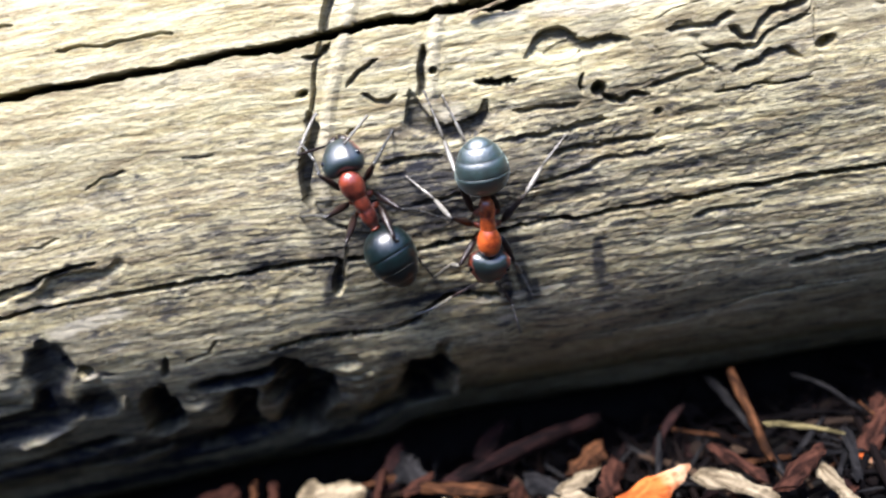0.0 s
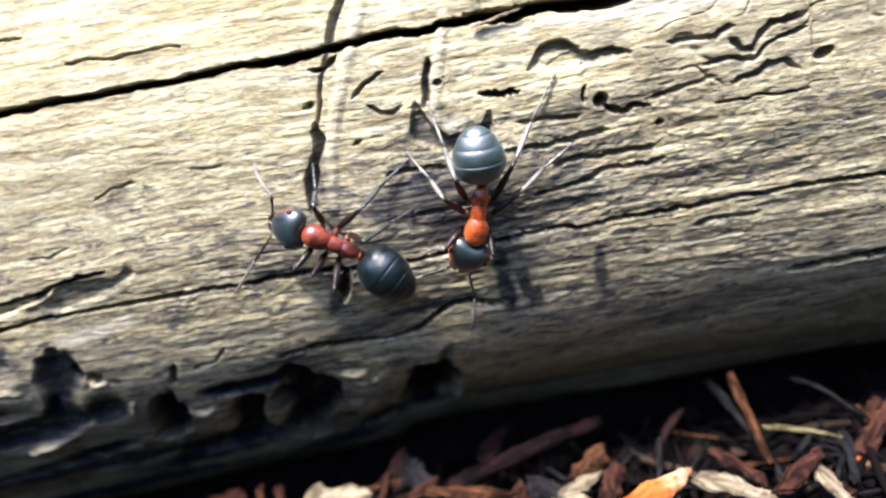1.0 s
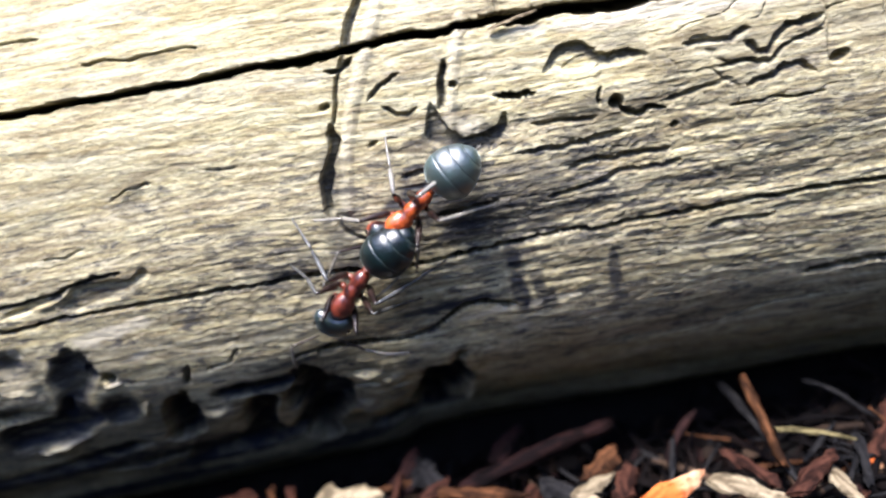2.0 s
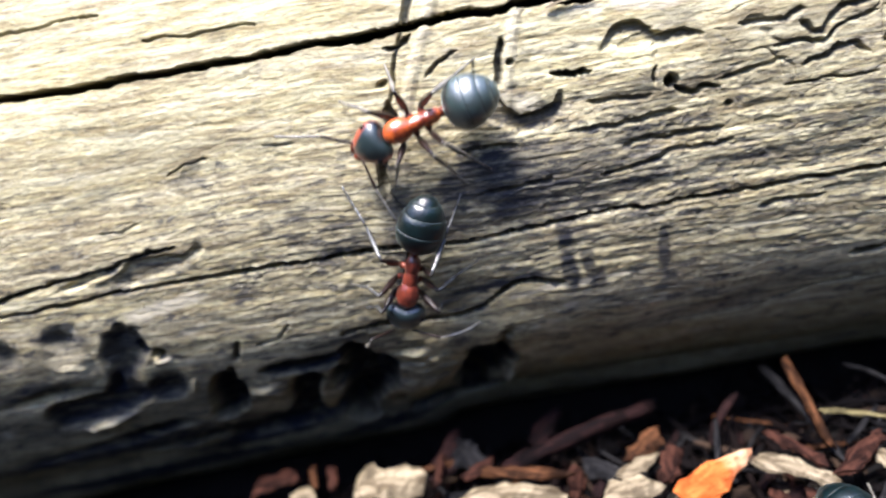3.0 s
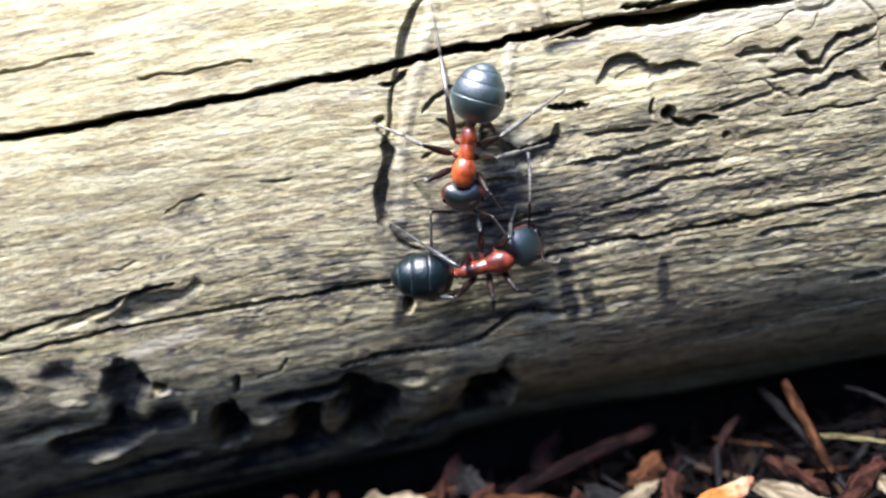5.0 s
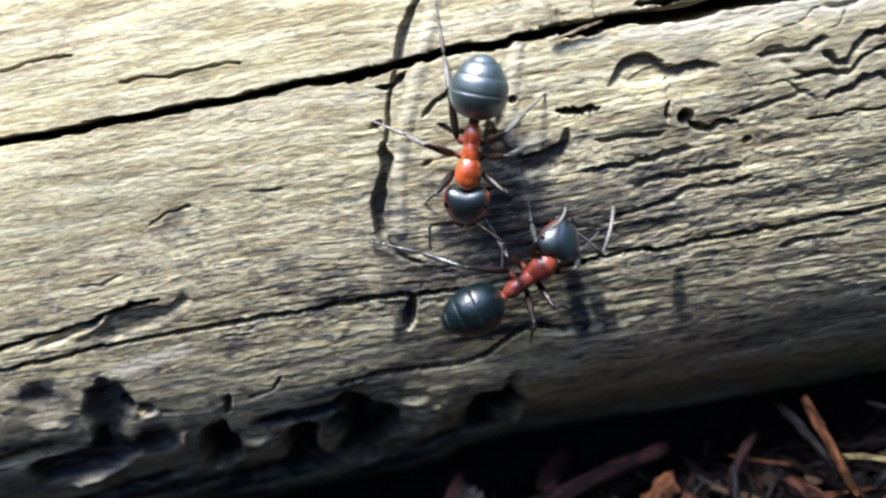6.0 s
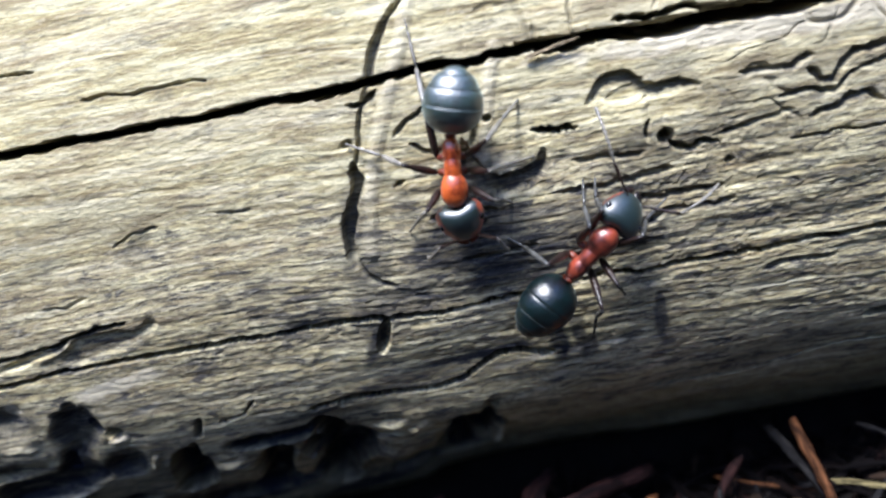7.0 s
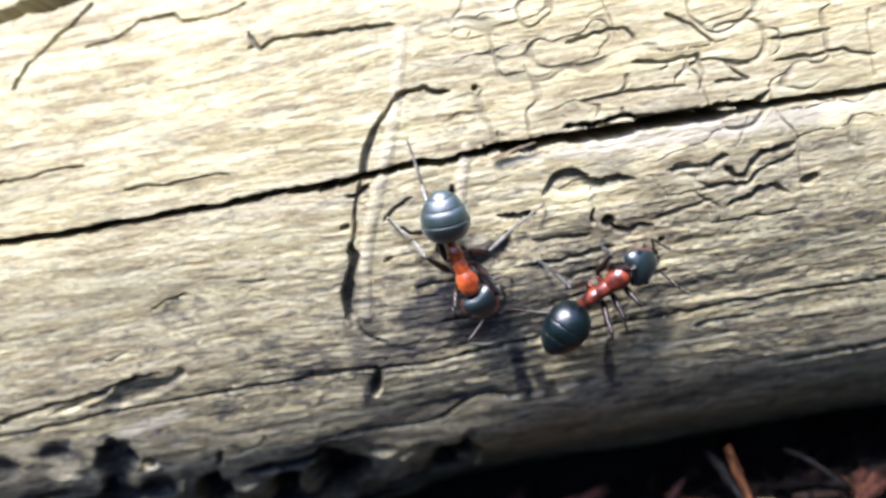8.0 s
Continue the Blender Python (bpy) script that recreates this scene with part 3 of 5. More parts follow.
stain_shade(-1.08, 5.27, 1.9, 0.4, 8, 0.9)
stain_shade(-3.16, 7.2, 1.63, 0.34, 8, 0.9)
stain_shade(2.36, 4.43, 2.45, 0.4, 8, 0.7)
stain_shade(3.39, 5.88, 1.63, 0.29, 8, 0.7)
stain_shade(-8.19, 2.93, 0.38, 1.28, -30, 0.9)
stain_shade(-7.2, 3.57, 1.36, 0.71, 0, 0.5)
stain_shade(-17.33, 9.77, 0.82, 0.71, 0, 0.5)
stain_shade(-22.25, 9.81, 1.63, 0.4, 10, 0.4)
stain_shade(-20.73, 5.58, 2.72, 0.57, 5, 0.35)
stain_shade(-29.48, 1.21, 3.26, 1.43, 5, 0.4)
stain_shade(-6.4, 4.54, 2.72, 1, 5, 0.75)
stain_shade(-4.12, 5.34, 1.9, 0.85, 5, 0.6)
stain_shade(1.1, 6.11, 2.18, 0.68, 8, 0.65)
stain_shade(-1.16, 9.23, 1.36, 0.74, 0, 0.7)
stain_shade(-7.71, 6.29, 1.09, 1.14, 0, 0.65)
stain_shade(-1.37, 6.23, 1.63, 0.57, 8, 0.6)
stain_shade(-7.51, 7.84, 0.6, 2.56, 0, 0.5)
stain_shade(4.33, 3.05, 2.45, 0.46, 8, 0.4)
stain_shade(-10.54, 4.78, 1.63, 0.46, 8, 0.5)
# lower left: shade in and under the hollows, painted as dark patches
stain_shade(-26.62, 3.14, 1.41, 1.03, 10, 0.8)
stain_shade(-29.97, 2.68, 1.14, 1.2, 0, 0.7)
stain_shade(-29.99, 0.3, 3.26, 0.74, 4, 0.8)
stain_shade(-29.72, -7.24, 8.98, 1.25, 0, 0.93)
stain_shade(-29.22, -13.41, 11.42, 1.28, 0, 1)
stain_shade(-20.09, -10.62, 5.98, 1.25, 5, 1)
stain_shade(-13.3, -13.68, 4.62, 1.25, 8, 0.95)
stain_shade(-19.88, -7.25, 2.45, 0.74, 5, 0.85)
stain_shade(-12.84, -0.78, 1.9, 0.29, 8, 0.8)
# face of the log again
stain_shade(-0.2, 2.32, 0.44, 0.85, 0, 0.95)
stain_shade(-0.16, 0.3, 0.46, 0.97, 0, 0.95)
stain_shade(0.74, 1.36, 0.44, 0.34, 30, 0.8)
stain_shade(1.2, -0.07, 0.38, 0.63, 0, 0.8)
stain_shade(-3.67, 0.72, 2.99, 0.29, 2, 0.9)
stain_shade(-7.94, 0.24, 1.9, 0.46, 8, 0.6)
stain_shade(3.11, 7.46, 2.18, 0.46, 8, 0.5)
stain_shade(11.14, 9.04, 3.26, 1.71, 0, 0.3)
stain_shade(-12.58, 6.62, 0.54, 0.57, 0, 0.5)
stain_shade(-14.37, 6.47, 0.38, 0.4, 0, 0.5)
stain_shade(4.56, 0.53, 0.33, 1.14, 0, 0.85)
stain_shade(7.8, -4.04, 8.16, 0.71, 10, 0.3)
# sunlit lip under the upper crack, lightened by colour
pale_patch(11.5, 12.05, 9.0, 0.5, -5.2, 0.95)
pale_patch(-0.8, 9.35, 0.75, 0.4, 0, 0.8)
# next five: lit lip, plate, rims and rib, their light put into colour
pale_patch(-27.7, -3.45, 2.5, 0.16, 10, 0.55)
pale_patch(-18.1, -3.3, 0.9, 0.3, -4, 0.25)
pale_patch(-4.45, -9.0, 0.16, 1.5, -14, 0.4)
pale_patch(-21.6, -2.0, 0.12, 0.5, -28, 0.3)
pale_patch(-22.0, 0.62, 0.42, 0.12, 0, 0.5)
pale_patch(-26.54, 1.26, 1.25, 0.97, 10, 0.3)
pale_patch(-27.44, 2.01, 0.82, 0.34, 45, 0.35)
pale_patch(-20.76, 3.64, 2.04, 0.4, 5, 0.9)
pale_patch(-22.33, 3.53, 0.71, 0.34, 0, 0.9)
pale_patch(-26.02, 3.62, 0.44, 0.51, 0, 0.7)
pale_patch(-33.27, -2.6, 0.71, 0.4, 25, 0.7)
pale_patch(-0.44, -1.54, 0.44, 0.23, 0, 0.5)
pale_patch(0.45, -0.23, 0.44, 0.23, 0, 0.6)
pale_patch(-2.05, -0.19, 1.63, 0.2, 5, 0.6)
pale_patch(-19.88, 2.02, 0.82, 0.23, 10, 0.6)
# shade of the lower left flank, darkened into its colour
flank_shade = np.clip((-3.0 - UU) / 6.0, 0, 1) * np.clip((0.9 - SS + (lattice(UU, SS, 0.35, 0.5, 70) - 0.5) * 4.0) / 2.2, 0, 1)
STAIN_SHADE[:] = np.maximum(STAIN_SHADE, flank_shade * (0.08 + 0.5 * lattice(UU, SS, 0.7, 0.8, 71)))
STAIN_SHADE *= 1 - np.clip(BLEACH_LIGHT * 1.1, 0, 1)
STAIN_SHADE *= 1 - 0.15 * np.exp(-(((UU + 1) / 6) ** 2) - ((SS - 6) / 2.6) ** 2)
# a net of thin curved seams between old flakes on the upper side
for seed, fu, fs in ((81, 0.30, 0.62), (82, 0.42, 0.5), (83, 0.22, 0.9)):
    here = np.clip(np.clip((UU + 3) / 5, 0, 1) * np.clip((SS - 12.8) / 1.5, 0, 1) + np.clip((UU - 7.5) / 3, 0, 1) * np.clip((SS - 6.5) / 2, 0, 1), 0, 1)
    warp = SS + (lattice(UU, SS, 0.9, 1.2, seed + 20) - 0.5) * 0.7
    seam = np.clip(1.4 - np.abs(lattice(UU, warp, fu, fs, seed) - 0.5) / 0.022, 0, 1) * here * np.clip((lattice(UU, SS, 0.35, 0.6, seed + 10) - 0.42) / 0.1, 0, 1)
    DEPTH[:] = np.maximum(DEPTH, 0.13 * seam)
    STAIN_SHADE[:] = np.maximum(STAIN_SHADE, 0.42 * seam)
# how far the grain has weathered: fresher on the upper side
WEAR = np.clip(1.0 - (SS - 9.0 + (lattice(UU, SS, 0.15, 0.3, 88) - 0.5) * 5) / 7.0, 0.45, 1.0)
flat_side = np.clip((UU - 1.0) / 6.0, 0, 1) * np.clip((SS - 6.0) / 4.0, 0, 1)
WEAR *= 1 - 0.45 * flat_side
soot = lattice(UU, SS, 0.45, 0.7, 91) * 0.6 + lattice(UU, SS, 1.3, 2.0, 92) * 0.3 + lattice(UU, SS, 4.0, 5.0, 93) * 0.1
STAIN_SHADE[:] = np.maximum(STAIN_SHADE, 0.28 * np.clip((soot - 0.52) / 0.12, 0, 1) * np.clip((UU - 1.0) / 4.0, 0, 1) * np.exp(-(((SS - 10.0) / 5.0) ** 2)))
# grime in the weathered grain, thickest round the middle crack and towards the underside
SOIL = np.exp(-(((SS - 4.2 + 0.05 * UU) / 3.4) ** 2)) * np.clip(0.75 - 0.03 * np.abs(UU + 2), 0.25, 0.75) + 0.3 * np.clip((2.0 - SS) / 4.0, 0, 1)
SOIL += 0.35 * np.exp(-(((UU - 12) / 7) ** 2 + ((SS - 8.5) / 2.6) ** 2)) + 0.7 * np.exp(-(((UU + 2.5) / 4.0) ** 2 + ((SS - 6.5) / 2.2) ** 2))
SOIL = np.clip(SOIL * 0.85 * (0.35 + 1.1 * lattice(UU, SS, 0.25, 0.5, 72)), 0, 1)


def undercut():
    """The flank turns in under a blunt edge and rots back below it."""
    edge = -1.9 + 1.7 * np.clip((-6.0 - UU) / 6.0, 0, 1) + (lattice(UU, SS, 0.12, 0.1, 61) - 0.5) * 1.0
    x = np.clip((edge - SS) / 0.95, -30, 11)
    under = np.clip((-15.5 - SS) / 1.8, -30, 6)  # and turns sharply in where it nears the ground
    return 0.29 * 0.95 * np.log1p(np.exp(x)) * np.clip((UU + 18.0) / 9.0, 0.85, 1.0) + 0.30 * 1.8 * np.log1p(np.exp(under))


def grain_line():
    """The coordinate across the grain, which winds slightly round the log."""
    return SS + 0.078 * UU + (lattice(UU, SS, 0.07, 0.2, 3) - 0.5) * 0.7 + (lattice(UU, SS, 0.4, 0.6, 13) - 0.5) * 0.12


def log_relief():
    """Height of the skin over the round of the log: weathered grain, lifted flakes, galleries and cracks."""
    wave = (lattice(UU, SS, 0.05, 0.09, 1) - 0.5) * 0.9 + (lattice(UU, SS, 0.16, 0.3, 2) - 0.5) * 0.3
    bend = grain_line()
    lean = -0.003 * np.clip(UU, -5, 30) * (np.clip(SS, -10, 20) - 5.0)  # the log turns a little, as its grain does
    grain = (lattice(UU, bend, 0.07, 1.5, 4) - 0.5) * 0.03
    grain += (lattice(UU, bend, 0.09, 1.7, 24) - 0.5) * 0.10 * np.clip((4.5 - SS) / 4.0, 0, 1) * np.clip((SS + 5.0) / 3.0, 0, 1)
    grain += (lattice(UU, bend, 0.12, 2.7, 5) - 0.5) * 0.045
    grain += (lattice(UU, bend, 0.3, 4.6, 6) - 0.5) * 0.05
    grain += (lattice(UU, bend, 0.7, 9.0, 14) - 0.5) * 0.022
    pits = np.clip(lattice(UU, bend, 0.9, 5.0, 16) * 0.6 + lattice(UU, SS, 2.2, 6.0, 17) * 0.4 - 0.74, 0, 1) * -0.4
    dash = np.clip(lattice(UU, bend, 0.45, 6.5, 21) * 0.55 + lattice(UU, bend, 1.2, 8.5, 22) * 0.45 - 0.60, 0, 1) * -0.22
    chop = dash + pits + (lattice(UU, SS, 2.2, 4.0, 7) - 0.5) * 0.02
    crumbs = (lattice(UU, bend, 1.6, 5.0, 8) - 0.5) * 0.028 + (lattice(UU, bend, 3.4, 8.0, 18) - 0.5) * 0.02
    # flakes: the skin steps down where thin layers have come away
    sheet = lattice(UU, bend, 0.19, 1.0, 9) * 0.60 + lattice(UU, bend, 0.7, 2.4, 10) * 0.28 + lattice(UU, SS, 2.5, 5.0, 11) * 0.14 + lattice(UU, SS, 7.0, 9.0, 20) * 0.05
    step = np.zeros_like(UU)
    for level in (0.38, 0.50, 0.62):
        step += np.clip((sheet - level) / 0.02, 0, 1) * 0.045
    worn = 0.25 + 0.9 * np.exp(-(((UU - 7) / 12) ** 2 + ((SS - 6) / 6) ** 2)) + 0.5 * np.exp(-(((UU + 5) / 6) ** 2 + ((SS - 5) / 4) ** 2))
    worn += (lattice(UU, SS, 0.15, 0.3, 12) - 0.5) * 0.7
    step *= np.clip(worn, 0.0, 1.3)
    rough = np.clip(0.60 + 0.45 * (lattice(UU, SS, 0.09, 0.2, 15)) + 0.25 * np.clip(worn, 0, 1), 0.4, 1.2)
    rough *= np.clip((SS + 6.0) / 5.0, 0.35, 1.0)
    return wave + (grain + chop) * rough * (0.30 + 0.45 * np.clip(worn, 0, 1)) + crumbs * rough * (0.35 + 0.5 * np.clip(worn, 0, 1)) + step * 0.7 + RAISE - undercut() + lean


def build_log():
    radius = LOG_R + log_relief() - 0.25
    ang = SS / LOG_R
    inward = ang - 0.21 + np.clip(0.42 - ang, 0, 0.6) * np.clip((10.0 - SS) / 4.0, 0, 1)  # cuts run in flatter than straight to the heart, and slope down on the flank
    co = np.stack((UU, -radius * np.cos(ang) + DEPTH * np.cos(inward), LOG_Z + radius * np.sin(ang) - DEPTH * np.sin(inward)), -1).reshape(-1, 3) * MM
    rows_n, cols_n = UU.shape
    base = (np.arange(rows_n - 1)[:, None] * cols_n + np.arange(cols_n - 1)[None]).ravel()
    quads = np.stack((base, base + 1, base + cols_n + 1, base + cols_n), -1)
    # close the seam on the far side and the two ends
    last = (rows_n - 1) * cols_n + np.arange(cols_n - 1)
    quads = np.concatenate((quads, np.stack((last, last + 1, np.arange(cols_n - 1) + 1, np.arange(cols_n - 1)), -1)))
    ends = [np.arange(rows_n)[::-1] * cols_n, np.arange(rows_n) * cols_n + cols_n - 1]
    me = bpy.data.meshes.new("log")
    loops = np.concatenate([quads.ravel(), *ends])
    starts = np.concatenate((np.arange(len(quads)) * 4, [len(quads) * 4, len(quads) * 4 + rows_n]))
    me.vertices.add(len(co))
    me.vertices.foreach_set("co", co.astype(np.float32).ravel())
    me.loops.add(len(loops))
    me.loops.foreach_set("vertex_index", loops.astype(np.int32))
    me.polygons.add(len(starts))
    me.polygons.foreach_set("loop_start", starts.astype(np.int32))
    me.update(calc_edges=True)
    me.validate()
    me.polygons.foreach_set("use_smooth", np.ones(len(me.polygons), bool))
    me.attributes.new("stain_shade", "FLOAT", "POINT").data.foreach_set("value", STAIN_SHADE.astype(np.float32).ravel())
    me.attributes.new("bleach_light", "FLOAT", "POINT").data.foreach_set("value", BLEACH_LIGHT.astype(np.float32).ravel())
    flow = np.stack((UU, grain_line(), np.zeros_like(UU)), -1) * MM
    me.attributes.new("grain", "FLOAT_VECTOR", "POINT").data.foreach_set("vector", flow.astype(np.float32).ravel())
    me.attributes.new("wear", "FLOAT", "POINT").data.foreach_set("value", WEAR.astype(np.float32).ravel())
    me.attributes.new("soil", "FLOAT", "POINT").data.foreach_set("value", SOIL.astype(np.float32).ravel())
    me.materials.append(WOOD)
    return tagged(new("log", me), "weathered barkless log with drying cracks, beetle galleries, dark stains and painted-in shade", "log")


build_log()


# ---- the ground and its litter ----
def ground_height(x, y):
    """Millimetres; humus that falls away under the flank of the log."""
    p = Vector((x * 0.22, y * 0.22, 0.0))
    near = math.exp(-((y + 23) / 7.5) ** 2)
    return noise.noise(p) * 0.9 + noise.noise(p * 3.1) * 0.35 - 1.8 - 5.0 * near


def build_ground():
    xs = spread(-45, 40, 0.7, (-12000, 12000), 1.35)
    ys = spread(-60, -10, 0.7, (-12000, 12000), 1.35)
    # far steps may grow without limit
    def stretch(a, lo, hi):
        a = [v for v in a if lo - 30 <= v <= hi + 30]
        step = 8.0
        while a[-1] < 20000:
            step *= 1.5
            a.append(a[-1] + step)
        step = 8.0
        while a[0] > -20000:
            step *= 1.5
            a.insert(0, a[0] - step)
        return a
    xs, ys = stretch(xs, -45, 40), stretch(ys, -60, -10)
    verts = [(x * MM, y * MM, (ground_height(x, y) if abs(x) < 80 and abs(y) < 90 else -1.6) * MM) for y in ys for x in xs]
    n = len(xs)
    faces = [(j * n + i, j * n + i + 1, (j + 1) * n + i + 1, (j + 1) * n + i) for j in range(len(ys) - 1) for i in range(n - 1)]
    me = bpy.data.meshes.new("ground")
    me.from_pydata(verts, [], faces)
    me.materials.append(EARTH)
    for p in me.polygons:
        p.use_smooth = True
    tagged(new("ground", me), "dark crumbly forest humus under the log", "ground", kind="structure")


build_ground()


def build_sky_block():
    """A closed, uneven dark bank, added out of view to block low sky light."""
    m = Mat("undergrowth", 0.9, spec=0.2)
    n = m.noise(m.scaled(40, 40, 40), 1.0, 6, 0.6)
    m.colour(m.ramp(n, [(0.35, (0.012, 0.016, 0.008)), (0.65, (0.05, 0.065, 0.03))]))
    m.bump(n, 0.012, 1.0)
    bm, loops = bmesh.new(), []
    for k, (r, z) in enumerate(((0.42, -0.02), (0.45, 0.09), (0.46, 0.19), (0.48, 0.29), (0.5, 0.38), (0.57, 0.41), (0.64, -0.02))):
        loop = []
        for i in range(64):
            a = 2 * math.pi * i / 64
            q = r * (1 + 0.10 * noise.noise(Vector((math.cos(a) * 3, math.sin(a) * 3, k * 0.7))))
            zz = z * (1 + 0.12 * noise.noise(Vector((math.cos(a) * 4, math.sin(a) * 4, 5 + k)))) if z > 0 else z
            loop.append(bm.verts.new((q * math.cos(a), q * math.sin(a), zz)))
        loops.append(loop)
    for a, c in zip(loops, loops[1:]):
        for i in range(64):
            bm.faces.new((a[i], a[(i + 1) % 64], c[(i + 1) % 64], c[i]))
    tagged(new("backdrop", mesh_of("backdrop", bm, m.m)), "dark green ring out of view, added to block low sky", "undergrowth", kind="structure")


build_sky_block()


def sliver(length, width, thick, rng, bend=0.1, round_=False, point=0.5, bm=None, m=None):
    """A chip or twig along x about its middle: bent, uneven, with worn edges."""
    n = 10
    bm = bm or bmesh.new()
    ph, q = rng.uniform(0, 6), rng.uniform(0.6, 1.6)
    corners = [(k * math.pi / 5, 1.0) for k in range(10)] if round_ else [(0.35, 1.08), (1.0, 1.0), (2.1, 1.0), (2.8, 1.06), (3.5, 1.08), (4.2, 0.95), (5.3, 1.0), (5.95, 1.02)]
    slant = rng.uniform(-0.35, 0.35) * width
    rough = [[rng.uniform(0.76, 1.14) for _ in corners] for _ in range(n + 1)]
    loops = []
    for k in range(n + 1):
        f = k / n
        e = min(f, 1 - f) * 2
        taper = 0.72 + 0.28 * min(1, e * 5)
        if f > 0.5:
            taper *= 1 - point * 1.3 * (f - 0.5)
        w = width * 0.5 * taper * (1 + 0.16 * math.sin(ph + 7 * f * q) + 0.07 * math.sin(ph * 3 + 23 * f))
        h = thick * 0.5 * (0.6 + 0.4 * min(1, e * 6)) * (1 + 0.2 * math.sin(ph * 2 + 9 * f * q))
        loop = []
        for c, (a, r) in enumerate(corners):
            y, z = w * math.cos(a) * r * rough[k][c], h * math.sin(a) * r * rough[k][c]
            x = length * (f - 0.5) + slant * (y / max(w, 1e-6)) * (2 * f - 1) ** 3 + (rng.uniform(-0.04, 0.04) * length if k in (0, n) else 0)
            co = Vector((x, y + bend * length * 0.6 * math.sin(ph + 3 * f), z + bend * length * math.sin(math.pi * f) * 0.5))
            loop.append(bm.verts.new((m @ co if m else co) * MM))
        loops.append(loop)
    for a, c in zip(loops, loops[1:]):
        for k in range(len(corners)):
            bm.faces.new((a[k], a[(k + 1) % len(corners)], c[(k + 1) % len(corners)], c[k]))
    bm.faces.new(loops[0][::-1])
    bm.faces.new(loops[-1])
    bmesh.ops.recalc_face_normals(bm, faces=bm.faces)
    return bm


def laid(a, b, tilt=0.0, roll_=0.0):
    """The pose of a piece that lies from a to b (millimetres)."""
    a, b = Vector(a), Vector(b)
    d = (b - a).normalized()
    q = d.to_track_quat("X", "Z").to_matrix().to_4x4()
    return Matrix.Translation((a + b) * 0.5 * MM) @ q @ pose(0, 0, 0, roll_, tilt, 0)


RNG = random.Random(7)


def piece(kind, category, label, material, a, b, width, thick, bend=0.06, round_=False, point=0.5, roll_=0.0, group="litter pieces"):
    length = (Vector(b) - Vector(a)).length
    ob = new(kind, mesh_of(kind, sliver(length, width, thick, RNG, bend, round_, point), material, round_))
    ob.matrix_basis = laid(a, b, 0, roll_)
    return tagged(ob, label, category, group)


piece("twig", "twig", "thick reddish-brown twig lying on dark humus", BARK_CHIP, (-5.6, -32.8, 0.9), (3.6, -29.6, 0.7), 1.15, 1.0, 0.05, True, 0.35)
piece("twig", "twig", "orange-brown straight twig leaning on the litter", TAN_CHIP, (10.95, -30.2, 2.4), (10.8, -36.0, 1.4), 0.6, 0.5, 0.02, True, 0.2)
piece("twig", "twig", "thin grey twig beside an orange-brown one", GREY_CHIP, (9.95, -29.4, 1.4), (11.2, -36.6, 0.7), 0.5, 0.45, 0.03, True, 0.2)
piece("straw", "straw", "pale yellowish splinter of straw", STRAW_CHIP, (11.4, -33.6, 1.3), (14.6, -35.5, 1.7), 0.34, 0.25, 0.05, False, 0.6)
piece("bract", "scale", "bright orange bud scale with a pale tip", ORANGE_CHIP, (2.6, -37.0, 1.4), (6.6, -36.1, 2.0), 1.5, 0.45, 0.10, False, 0.9, 20)
piece("wood_chip", "wood chip", "pale cream wood chip lying flat", PALE_CHIP, (7.0, -35.6, 1.1), (10.2, -37.9, 0.9), 1.0, 0.4, 0.05, False, 0.2, 10)
piece("bark_flake", "bark", "pinkish-brown flake of bark", PINK_CHIP, (8.6, -33.7, 0.8), (10.1, -36.7, 1.0), 0.7, 0.4, 0.08, False, 0.4)
piece("bark_flake", "bark", "tan curled flake of bark", PINK_CHIP, (10.3, -37.5, 1.3), (13.3, -36.1, 1.6), 0.95, 0.45, 0.12, False, 0.3, -15)
piece("wood_chip", "wood chip", "small pale squarish wood chip", PALE_CHIP, (12.7, -36.6, 1.0), (13.2, -38.9, 0.9), 0.8, 0.4, 0.03, False, 0.1)
piece("wood_chip", "wood chip", "whitish pointed wood splinter", PALE_CHIP, (0.1, -35.0, 1.2), (2.45, -34.0, 1.0), 0.85, 0.4, 0.05, False, 0.8)
piece("bark_flake", "bark", "pinkish upright flake of bark", PINK_CHIP, (2.6, -35.8, 1.0), (3.4, -33.2, 0.6), 1.1, 0.45, 0.10, False, 0.4)
piece("wood_chip", "wood chip", "large pale wood chip close under the log", PALE_CHIP, (-14.8, -31.7, 0.9), (-10.6, -32.6, 1.1), 2.3, 0.5, 0.03, False, 0.3, 12)
piece("bark_flake", "bark", "narrow reddish flake beside a pale chip", PINK_CHIP, (-9.4, -30.6, 0.9), (-9.9, -33.2, 1.3), 0.5, 0.35, 0.06, False, 0.4)
piece("bark_flake", "bark", "dark bluish-grey flake of bark on edge", GREY_CHIP, (-8.7, -29.8, 0.7), (-7.3, -32.5, 0.9), 1.6, 0.5, 0.08, False, 0.3, 20)
piece("bark_flake", "bark", "dull rust-brown flake under the log", PINK_CHIP, (-21.6, -30.0, 0.6), (-18.8, -29.6, 0.9), 1.3, 0.45, 0.08, False, 0.5)
piece("straw", "straw", "short tan straw standing among chips", TAN_CHIP, (-17.9, -29.4, 0.9), (-17.2, -31.3, 1.2), 0.5, 0.3, 0.04, False, 0.4)
piece("wood_chip", "wood chip", "small cream crumb of wood", PALE_CHIP, (-18.7, -31.2, 0.9), (-17.3, -31.8, 1.0), 0.9, 0.4, 0.03, False, 0.3)
